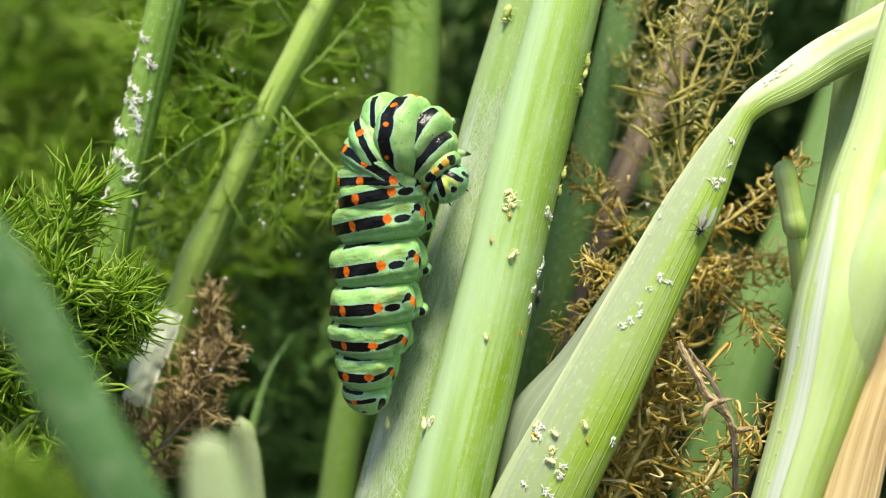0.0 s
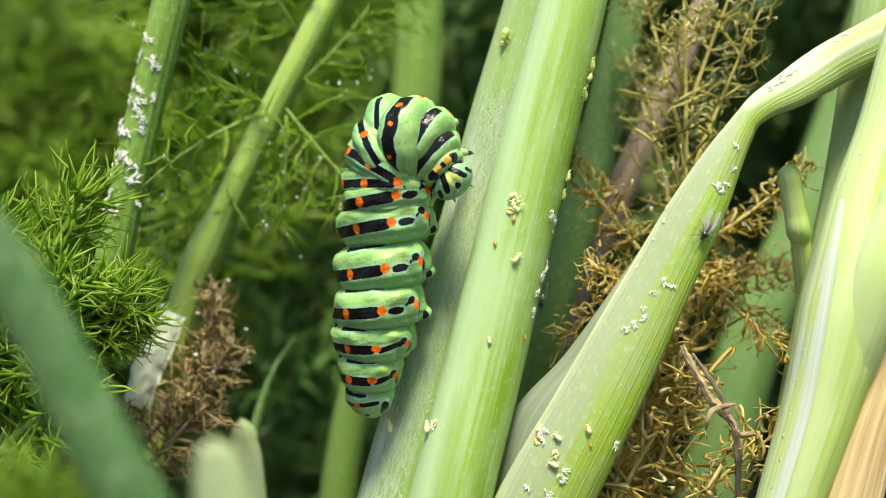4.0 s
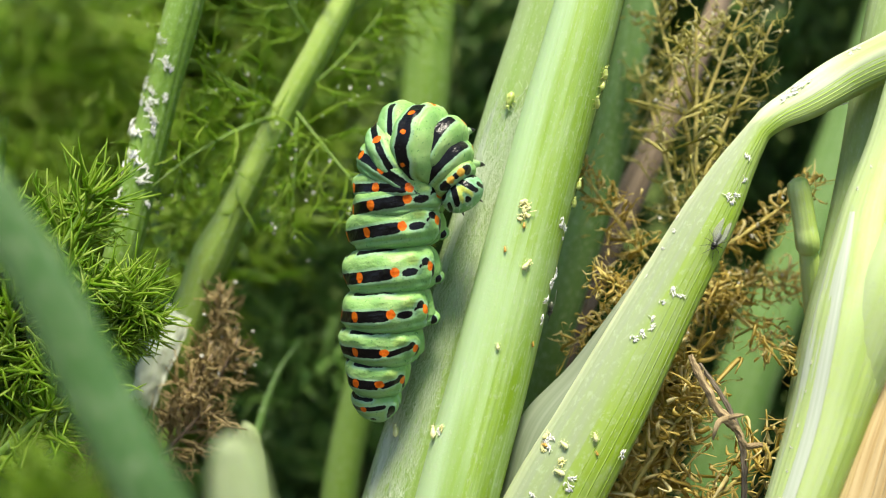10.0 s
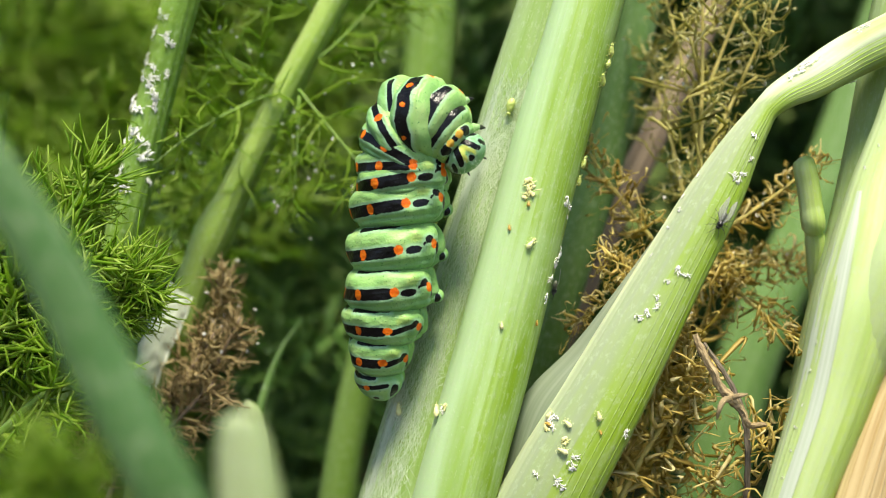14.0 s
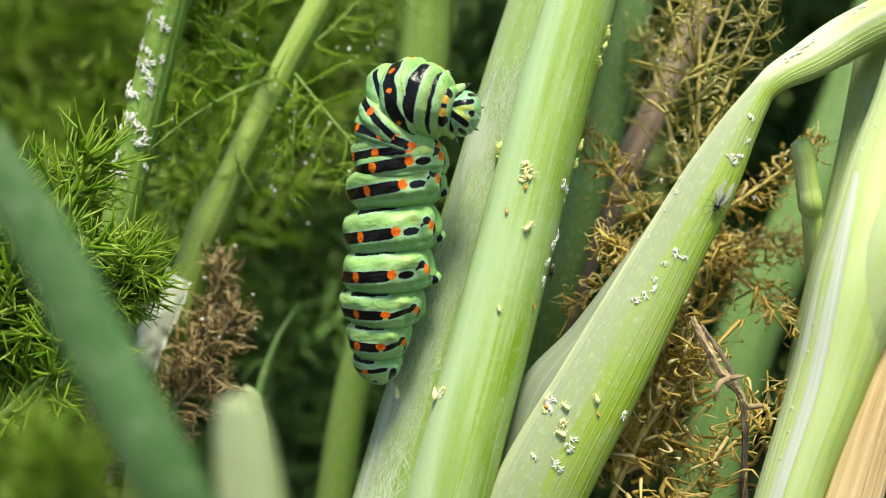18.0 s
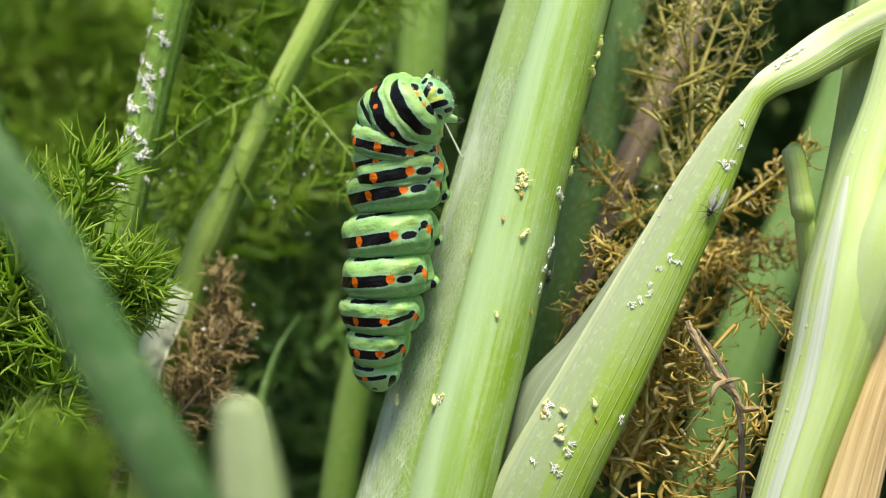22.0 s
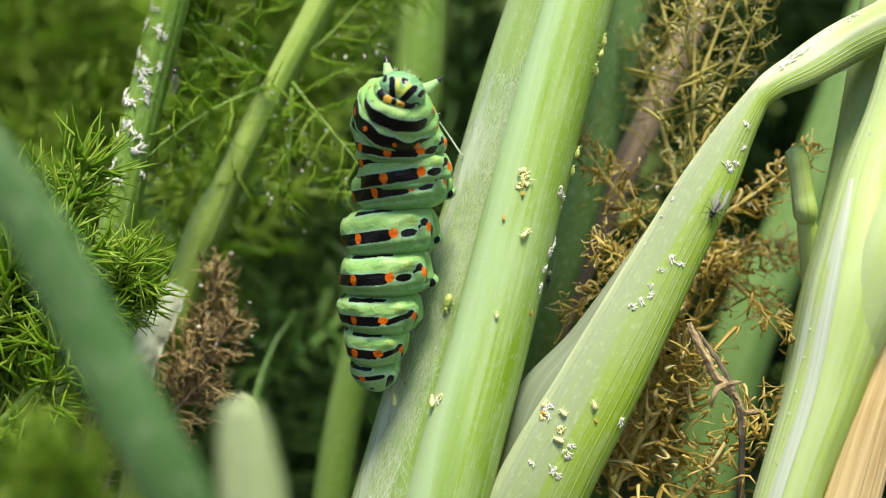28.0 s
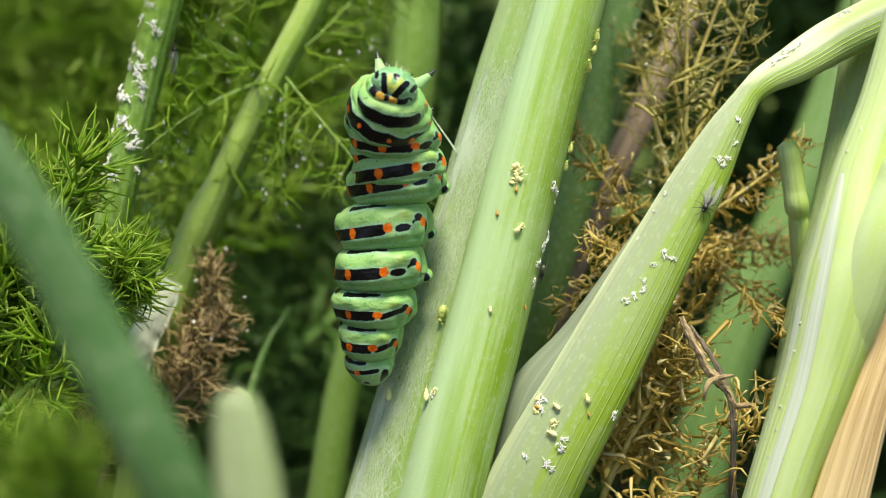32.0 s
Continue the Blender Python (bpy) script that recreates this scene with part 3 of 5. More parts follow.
stalk("fennel_stalk", "green fennel stalk with silvery patches behind the bent sheath", M_KNEE, [
    (30.0, 116.0, 2.0, 4.5), R((37.6, 106.0, 104.8), 3.2), R((39.3, 104.0, 124.0), 2.7), R((40.3, 103.0, 132.7), 2.5), R((41.9, 102.5, 141.3), 2.4),
    R((43.3, 102.0, 149.8), 2.4), R((45.0, 102.0, 159.5), 2.6), R((46.8, 102.0, 168.6), 2.8), R((51.1, 104.0, 185.8), 2.2)], group="upright fennel stalks", around=72, steps=8, ribs=18, depth=0.015, seed=19, lines=(-60, -40, -20, 0, 20, 45))
stalk("cut_stalk", "short light green stalk with a cut end", M_YELLOW, [
    (33.0, 118.0, 2.0, 1.1), R((42.9, 110.0, 119.1), 0.95), R((40.3, 106.0, 132.5), 0.95), R((39.0, 104.0, 138.2), 1.0), R((38.5, 103.3, 140.7), 1.05), R((38.2, 103.0, 141.7), 1.0), R((38.1, 102.8, 142.0), 1.2),
    R((38.0, 102.6, 142.3), 1.24), R((37.6, 102.4, 144.3), 1.2), R((37.1, 102.2, 146.7), 1.18), R((36.6, 102.0, 148.6), 1.12), R((36.5, 102.0, 149.2), 0.9), R((36.4, 102.0, 149.5), 0.4)],
    "cut stalk", around=40, steps=8, ribs=10, depth=0.02, seed=23)

# ---- stalks behind, out of focus ----
BEHIND = "stalks behind"
stalk("fennel_stalk", "bluish green stalk with shade put into its colour", M_DEEP, [
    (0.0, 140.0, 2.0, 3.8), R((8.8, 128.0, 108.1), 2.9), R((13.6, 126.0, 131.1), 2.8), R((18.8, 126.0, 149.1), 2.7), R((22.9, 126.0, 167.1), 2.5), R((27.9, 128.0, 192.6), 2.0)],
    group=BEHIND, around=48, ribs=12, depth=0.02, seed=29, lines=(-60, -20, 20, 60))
stalk("dead_stalk", "brown dead fennel stalk", M_DEAD, [
    (4.0, 152.0, 2.0, 3.0), R((9.5, 138.0, 110.5), 2.3), R((16.3, 136.0, 128.8), 2.2), R((22.3, 136.0, 143.3), 2.2), R((28.4, 136.0, 156.3), 2.0), R((37.4, 138.0, 176.2), 1.6), R((45.5, 140.0, 198.4), 1.0)],
    "dead stalk", around=32, ribs=9, depth=0.04, wobble=0.03, seed=31, lines=(-50, 0, 50))
stalk("fennel_stalk", "smooth light green stalk in the clump", M_MID, [
    (-35.0, 160.0, 2.0, 6.0), R((-18.2, 150.0, 90.1), 3.0), R((-15.3, 151.0, 111.4), 2.8), R((-9.3, 153.0, 136.5), 3.4), R((-5.1, 154.0, 162.1), 4.0), R((-4.2, 154.0, 184.1), 4.0), R((-3.6, 156.0, 218.0), 3.0)],
    group=BEHIND, around=40, ribs=10, depth=0.02, seed=37, lines=(-60, -20, 20, 60))
stalk("fennel_stalk", "wide green stalk among the leaves, shade in its colour", M_DEEP, [
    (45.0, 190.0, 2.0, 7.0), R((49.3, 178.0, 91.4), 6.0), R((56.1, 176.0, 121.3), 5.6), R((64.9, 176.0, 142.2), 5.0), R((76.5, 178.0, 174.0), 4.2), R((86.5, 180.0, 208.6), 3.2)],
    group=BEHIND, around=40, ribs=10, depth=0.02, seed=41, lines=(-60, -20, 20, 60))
aphid_stalk = stalk("fennel_stalk", "mid-green stalk dotted with white aphid skins", M_MID, [
    (-52.0, 122.0, 2.0, 3.2), R((-45.0, 114.0, 115.7), 2.4), R((-39.2, 112.0, 138.7), 2.05), R((-37.0, 112.0, 149.4), 2.05), R((-34.8, 112.0, 159.4), 2.05), R((-32.2, 112.0, 170.7), 2.1), R((-28.1, 114.0, 193.6), 1.6)],
    group=BEHIND, around=64, steps=8, ribs=11, depth=0.03, seed=43, lines=(-65, -35, -10, 15, 45))
stalk("fennel_stalk", "thin green stalk by the aphid-dotted one", M_MID, [
    (-60.0, 124.0, 2.0, 2.4), R((-57.4, 113.0, 126.6), 1.5), R((-54.9, 112.0, 147.4), 1.3), R((-53.4, 112.0, 165.4), 1.2), R((-52.7, 113.0, 183.1), 1.0)],
    group=BEHIND, around=32, ribs=8, depth=0.03, seed=44)


def gnarled(shape, amount, fine=900.0):
    """The same shape with a rough, knotted surface; amount in millimetres."""
    v, f, u = shape
    off = np.array([noise.noise_vector(Vector(p) * fine) * 0.7 + noise.noise_vector(Vector(p) * fine * 3.1) * 0.5 for p in v])
    return v + off * amount * MM, f, u


def jointed_stalk():
    top = joined("fennel_stalk", [tube([
        (-38.0, 132.0, 2.0, 3.5), R((-40.5, 124.0, 98.8), 2.6), R((-36.9, 123.0, 118.1), 2.3), R((-34.7, 123.0, 128.4), 2.2), R((-32.3, 123.0, 136.8), 2.35), R((-31.6, 123.0, 138.5), 2.5),
        R((-28.5, 123.0, 145.2), 2.0), R((-23.0, 123.0, 156.8), 1.9), R((-19.3, 123.0, 164.2), 1.8), R((-15.4, 124.0, 172.5), 1.7), R((-7.8, 126.0, 189.5), 1.2)],
        48, 8, ribs=10, depth=0.03, wobble=0.02, seed=47)], M_JOINT)
    flank(top, 48)
    tagged(top, "jointed green stalk with a papery white sheath", "stalk", BEHIND)
    joined("papery_sheath", [gnarled(strip([(-35.6, 119.0, 133.4), (-37.3, 118.5, 129.4), (-38.9, 118.5, 125.6), (-40.2, 119.0, 121.4)],
                                           [(-32.4, 119.0, 131.6), (-33.9, 118.5, 127.8), (-35.4, 118.5, 124.2), (-37.0, 119.0, 120.1)], across=14, bulge=0.8), 0.34, 700.0)],
           M_WHITE_SKIN, top, "papery white sheath")
    return top


jointed_stalk()

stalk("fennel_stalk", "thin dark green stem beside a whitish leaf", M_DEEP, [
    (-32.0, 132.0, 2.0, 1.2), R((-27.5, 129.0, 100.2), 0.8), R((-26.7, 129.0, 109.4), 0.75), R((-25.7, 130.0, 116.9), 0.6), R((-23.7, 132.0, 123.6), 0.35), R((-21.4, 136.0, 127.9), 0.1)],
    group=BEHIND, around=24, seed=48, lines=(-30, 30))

# ---- close before the lens ----
stalk("grass_blade", "blue-green blade arching close before the lens", M_BLADE, [
    (14.0, 66.0, 2.0, 2.2), R((-7.1, 53.0, 106.6), 2.0), R((-13.2, 49.0, 121.4), 1.75), R((-16.2, 48.0, 127.8), 1.7), R((-19.0, 48.0, 132.9), 1.65), R((-21.5, 48.0, 137.7), 1.55), R((-24.4, 48.0, 142.0), 1.4), R((-35.2, 50.0, 153.1), 0.5)],
    "leaf blade", around=32, steps=8, flat=0.45, seed=53, lines=(-40, 0, 40))
stalk("leaf_tip", "pale rounded leaf tip close before the lens", M_TIP, [
    (-8.0, 58.0, 2.0, 2.6), R((-9.5, 51.0, 107.9), 2.3), R((-11.4, 50.0, 123.4), 1.85), R((-11.9, 50.0, 126.9), 1.6), R((-12.2, 50.0, 128.9), 1.25), R((-12.4, 50.0, 129.9), 0.75), R((-12.4, 50.0, 130.2), 0.1)],
    "leaf", around=32, steps=8, flat=0.5, seed=59, lines=(-40, 0, 40))
stalk("leaf_tip", "whitish blurred leaf behind the nearer tip", M_TIP, [
    (-34.0, 128.0, 2.0, 3.5), R((-25.4, 124.0, 98.8), 2.6), R((-25.7, 124.0, 109.8), 2.3), R((-26.1, 124.0, 114.6), 1.9), R((-26.4, 124.0, 117.2), 1.2), R((-26.6, 124.0, 118.1), 0.2)],
    "leaf", around=32, steps=8, flat=0.5, seed=61)


# ---- fennel leaves ----
LEAVES = [frond("fennel_frond", "feathery green fennel leaf with thread-like leaflets", "leaf", "green fennel leaves", 100 + i, M_LEAF_BRIGHT, M_MID,
                length=26 + 3 * i, reach=10 + i, leaf=7.0, thick=0.28, pairs=7, forks=2, curl=0.25, rib=0.6) for i in range(4)]
BRIGHT = [frond("fennel_frond", "dense bright green tuft of fennel threads", "leaf", "bright fennel tufts", 120 + i, M_LEAF_BRIGHT, M_MID,
                length=17, reach=4, leaf=6.6, thick=0.40, pairs=8, curl=0.12, forks=3) for i in range(2)]
DRY = [frond("dry_frond", "withered golden brown fennel leaf", "dry leaf", "withered fennel leaves", 140 + i, M_DRY_GOLD, M_DRY_RIB,
             length=24, reach=6.0, leaf=3.6, thick=0.40, pairs=7, curl=1.0, forks=2, rib=0.7) for i in range(3)]
AIRY = [frond("dry_frond", "thin golden fennel leaf drying on its rib", "dry leaf", "withered fennel leaves", 146 + i, M_DRY, M_DRY_RIB,
              length=26, reach=7.0, leaf=3.0, thick=0.25, pairs=7, curl=0.95, forks=2, rib=0.95) for i in range(2)]
DULL = [frond("dry_frond", "dull brown withered fennel tuft", "dry leaf", "withered fennel leaves", 150, M_DRY_DARK, M_DEAD,
              length=15, reach=4, leaf=3.4, thick=0.26, pairs=8, curl=0.3)]


def place_all(kinds, rows):
    """The first use of a kind is the thing itself; the others are copies."""
    used = set()
    for k, base, tip, roll, size in rows:
        m = aim(base, tip, roll, size)
        ob = kinds[k % len(kinds)]
        if ob in used:
            set_at(ob, m)
        else:
            used.add(ob)
            ob.matrix_basis = m
    return used


place_all(BRIGHT, [
    (0, (-51.0, 101.5, 123.2), (-42.8, 99.5, 141.2), 20, 1.0), (1, (-48.2, 99.5, 124.7), (-38.5, 97.5, 138.3), 80, 1.0), (0, (-45.7, 100.5, 125.1), (-34.6, 99.5, 138.3), 150, 0.9),
    (1, (-43.7, 101.5, 128.0), (-33.7, 100.5, 134.1), 40, 0.8), (0, (-51.1, 99.5, 119.9), (-43.1, 97.5, 133.1), 0, 1.0), (1, (-49.4, 98.5, 115.5), (-40.4, 96.5, 125.1), 60, 1.0),
    (0, (-45.4, 102.5, 132.7), (-41.1, 102.5, 143.7), 100, 0.9), (1, (-42.1, 103.5, 127.1), (-35.6, 102.5, 130.9), 10, 0.7), (0, (-53.4, 101.5, 129.2), (-46.1, 101.5, 143.7), 33, 0.9),
    (1, (-31.1, 62.0, 117.5), (-25.0, 58.0, 127.6), 30, 0.6), (0, (-26.6, 60.0, 117.2), (-22.4, 56.0, 126.4), 80, 0.6),
    (0, (-37.0, 60.0, 147.0), (-21.0, 61.0, 152.5), 10, 0.7), (1, (-36.0, 58.0, 154.0), (-19.0, 60.0, 157.5), 70, 0.75), (0, (-34.0, 64.0, 158.5), (-22.0, 65.0, 151.5), 40, 0.7)])
place_all(LEAVES, [
    (0, (-22.2, 123.0, 158.4), (-31.6, 117.0, 163.0), 0, 0.75), (1, (-22.2, 123.0, 158.4), (-30.5, 118.0, 154.8), 60, 0.7), (2, (-20.6, 122.0, 160.4), (-10.6, 124.0, 168.1), 20, 0.7),
    (3, (-20.4, 121.0, 158.1), (-13.4, 116.0, 149.7), 30, 0.62), (0, (-20.4, 121.0, 157.3), (-19.9, 118.0, 145.7), 90, 0.6), (1, (-25.4, 124.0, 152.6), (-36.8, 128.0, 144.6), 10, 0.8),
    (2, (-18.3, 126.0, 167.1), (-25.0, 122.0, 176.4), 45, 0.8), (3, (-16.8, 126.0, 170.1), (-7.9, 128.0, 178.1), 70, 0.8)])
place_all(DRY, [
    (0, (23.9, 110.0, 137.4), (14.2, 106.0, 130.6), 60, 0.55), (1, (23.0, 112.0, 140.1), (18.1, 110.0, 145.3), 20, 0.6), (2, (26.4, 112.0, 134.7), (17.7, 108.0, 137.5), 90, 0.6),
    (1, (29.7, 112.0, 138.1), (35.7, 108.0, 129.8), 0, 0.65), (2, (27.2, 110.0, 136.1), (35.7, 112.0, 138.7), 45, 0.7), (0, (30.4, 112.0, 141.4), (37.7, 112.0, 145.4), 10, 0.6),
    (0, (21.8, 106.0, 111.1), (28.3, 102.0, 127.9), 15, 0.85), (1, (21.8, 117.0, 109.8), (26.5, 115.0, 132.0), 70, 0.95), (2, (22.6, 104.0, 105.4), (28.3, 100.0, 119.8), 35, 0.9),
    (0, (17.1, 104.0, 107.9), (22.0, 104.0, 124.0), 100, 0.9), (2, (20.8, 118.0, 108.0), (23.5, 118.0, 129.0), 60, 0.95),
    (1, (25.4, 114.0, 119.5), (31.1, 114.0, 132.4), 25, 0.8)])
place_all(AIRY, [
    (0, (28.3, 113.0, 144.1), (28.7, 112.0, 173.4), 20, 1.0), (1, (27.8, 115.0, 142.8), (22.7, 117.0, 168.6), 50, 0.9), (1, (28.2, 112.0, 147.4), (36.3, 114.0, 168.5), 10, 0.85), (0, (28.2, 114.0, 153.0), (24.6, 116.0, 173.2), 70, 0.8),
    (0, (28.9, 113.0, 157.5), (34.0, 113.0, 173.7), 40, 0.7)])
place_all(DULL, [
    (0, (-31.9, 118.0, 120.4), (-26.7, 117.0, 135.9), 0, 1.0), (0, (-32.3, 117.0, 117.8), (-25.1, 116.0, 129.0), 60, 0.9), (0, (-36.2, 114.0, 117.0), (-30.5, 113.0, 123.3), 20, 0.9),
    (0, (-38.2, 114.0, 111.6), (-31.2, 113.0, 118.6), 90, 1.0), (0, (-43.6, 112.0, 109.4), (-40.5, 111.0, 120.3), 10, 0.9), (0, (-40.2, 112.0, 108.1), (-36.6, 111.0, 118.3), 50, 0.9)])


def thicket(name, label, seed, count, box, material, size, thick=0.55, category="foliage"):
    """A mass of leaves that nobody could count, joined into one."""
    rng = np.random.default_rng(seed)
    kinds = [merged([*frond_pieces(seed + i, length=30, reach=12, leaf=8.0, thick=thick, pairs=5, forks=2)[1]]) for i in range(3)]
    pieces = []
    x0, x1, y0, y1, z0, z1 = box
    for k in range(count):
        v, f, u = kinds[k % 3]
        base = Vector((rng.uniform(x0, x1), rng.uniform(y0, y1), rng.uniform(z0, z1)))
        way = Vector((rng.normal(0, 0.6), rng.normal(-0.2, 0.5), 1.0))
        m = aim(base, base + way, rng.uniform(0, 360), size * rng.uniform(0.8, 1.3))
        h = np.c_[v, np.ones(len(v))] @ np.array(m).T
        pieces.append((h[:, :3], f, u))
    ob = joined(name, pieces, material, uvs=False)
    return tagged(ob, label, category, kind="stuff")


thicket("leaf_thicket", "soft mass of green fennel leaves behind the stalks", 201, 40, (-170, -25, 200, 290, 120, 240), M_LEAF, 1.3)
thicket("leaf_thicket", "fennel leaves low between the stalks, shade in their colour", 202, 50, (-140, -5, 170, 280, 10, 120), M_LEAF_PAINTED_SHADE, 1.2)
thicket("leaf_thicket", "loose bright leaves between the stalks", 203, 46, (-120, -28, 165, 215, 120, 235), M_LEAF_BRIGHT, 1.0)
thicket("leaf_thicket", "leaves at the edge of the clump, sunlight in their colour", 206, 200, (-360, -75, 290, 430, 20, 420), M_LEAF_PAINTED_SUN, 2.5, 0.85)
thicket("leaf_thicket", "fennel leaves deep in the clump, shade in their colour", 211, 200, (-100, 260, 260, 390, -10, 300), M_LEAF_PAINTED_SHADE, 1.8, 0.85)
thicket("leaf_thicket", "wall of fennel leaves farther off, sunlight in its colour", 216, 120, (-620, -120, 450, 640, -10, 560), M_LEAF_PAINTED_SUN, 3.8, 1.3)
thicket("leaf_thicket", "wall of fennel leaves at the back, shade in its colour", 221, 190, (-170, 620, 420, 640, -10, 560), M_LEAF_PAINTED_SHADE, 3.8, 1.0)
# Out of view: an added canopy that keeps the sun off the leaves behind.
thicket("leaf_thicket", "unseen leaves added above the stalks to shade the back", 231, 100, (5, 270, 150, 330, 265, 340), M_LEAF, 1.8, 1.0)
thicket("leaf_thicket", "leaves beyond the aphid-dotted stalk, sunlight in their colour", 251, 125, (-190, -60, 230, 310, 165, 290), M_LEAF_PAINTED_SUN, 1.7, 1.3)


# ---- the caterpillar ----
def spot_distance(px, pz, cx, cz, rx, rz):
    """About how far inside (plus) or outside (minus) an oval a place lies, in millimetres."""
    q = np.sqrt(((px - cx) / rx) ** 2 + ((pz - cz) / rz) ** 2)
    return (1 - q) * min(rx, rz)


def bar_distance(px, pz, x0, x1, z, half):
    dx = np.maximum(np.maximum(x0 - px, px - x1), 0)
    return half - np.sqrt(dx ** 2 + (pz - z) ** 2)


def ring_marks(kind, phi, z, rad, half):
    """Black, orange and yellow distances on a body ring. phi: degrees from the back's midline; z: millimetres towards the head."""
    arc = np.abs(phi) * math.pi / 180 * rad
    deg = math.pi / 180 * rad
    far = np.full_like(arc, -9.0)
    black, orange, yellow = far.copy(), far.copy(), far.copy()
    if kind in ("abdomen", "rear"):
        wide = 0.50 if kind == "rear" else 0.58 if rad > 4.8 else 0.44
        k = 1.0 if kind == "abdomen" and rad > 4.8 else 0.84
        black = bar_distance(arc, z, -1, 58 * deg, 0.0, wide)
        if kind == "abdomen":
            black = np.maximum(black, spot_distance(arc, z, 83 * deg, -0.08, 0.92, 0.40))
        else:
            black = np.maximum(black, bar_distance(arc, z - 0.35 * np.clip((arc / deg - 72) / 20, 0, 2), 72 * deg, 98 * deg, -0.10, 0.32))
        black = np.maximum(black, spot_distance(arc, z, 103 * deg, 0.78 * k, 0.52 * k, 0.40 * k))
        black = np.maximum(black, spot_distance(arc, z, 96.5 * deg, 0.40 * k, 0.17, 0.17))
        black = np.maximum(black, spot_distance(arc, z, 115 * deg, -0.30, 0.30, 0.72 * k))
        black = np.maximum(black, bar_distance(arc, z, 14 * deg, 72 * deg, half * 0.82, 0.23 - 0.10 * np.clip(arc / (70 * deg), 0, 1)))
        orange = spot_distance(arc, z, 22 * deg, 0.02, 0.44, 0.60 * k)
        orange = np.maximum(orange, spot_distance(arc, z, 66 * deg, 0.10, 0.50, 0.48 * k))
        orange = np.maximum(orange, spot_distance(arc, z, 109 * deg, 0.24, 0.44 * k, 0.52 * k))
        yellow = spot_distance(arc, z, 86 * deg, 1.15, 0.95, 0.62) - 0.18
    elif kind == "thin":
        black = bar_distance(arc, z, -1, 80 * deg, 0.0, 0.34)
        orange = spot_distance(arc, z, 27 * deg, 0.05, 0.42, 0.50)
        orange = np.maximum(orange, spot_distance(arc, z, 74 * deg, 0.05, 0.46, 0.50))
    elif kind == "bare":
        black = bar_distance(arc, z, 8 * deg, 66 * deg, 0.25, 0.30)
    elif kind == "dotted":
        black = bar_distance(arc, z + 0.10 * np.cos(arc * 2.2), -1, 76 * deg, 0.0, 0.70)
        orange = spot_distance(arc, z, 22 * deg, 0.02, 0.25, 0.28)
        orange = np.maximum(orange, spot_distance(arc, z, 54 * deg, 0.02, 0.40, 0.38))
        orange = np.maximum(orange, spot_distance(arc, z, 100 * deg, 0.4, 0.48, 0.46))
    elif kind == "plain":
        black = bar_distance(arc, z, -1, 66 * deg, 0.0, 0.66 - 0.22 * np.clip(arc / (60 * deg) - 0.3, 0, 1))
        orange = spot_distance(arc, z, 104 * deg, 0.3, 0.40, 0.40)
    elif kind == "collar":
        black = bar_distance(arc, z, -1, 0.04, 0.35, 0.30)
        black = np.maximum(black, bar_distance(arc, z, 1.40, 1.75, 0.38, 0.44))
        orange = bar_distance(arc, z, 0.58, 0.72, 0.32, 0.36)
        yellow = bar_distance(arc, z, -1, 100 * deg, -0.38, 0.32)
    elif kind == "tail":
        black = spot_distance(arc, z, 96 * deg, -0.30, 0.42, 0.85)
        black = np.maximum(black, spot_distance(arc, z, 124 * deg, -0.1, 0.22, 0.7))
        black = np.maximum(black, spot_distance(arc, z, 50 * deg, -1.05, 0.42, 0.20))
        black = np.maximum(black, bar_distance(arc, z, -1, 78 * deg, 0.08 + 0.12 * arc, 0.24))
        black = np.maximum(black, bar_distance(arc, z, 0, 52 * deg, 1.30, 0.17))
        orange = spot_distance(arc, z, 31 * deg, 0.22, 0.36, 0.34)
    return black, orange, yellow


def store(data, name, values):
    data.attributes.new(name, "FLOAT", "POINT").data.foreach_set("value", np.asarray(values, dtype=np.float32))


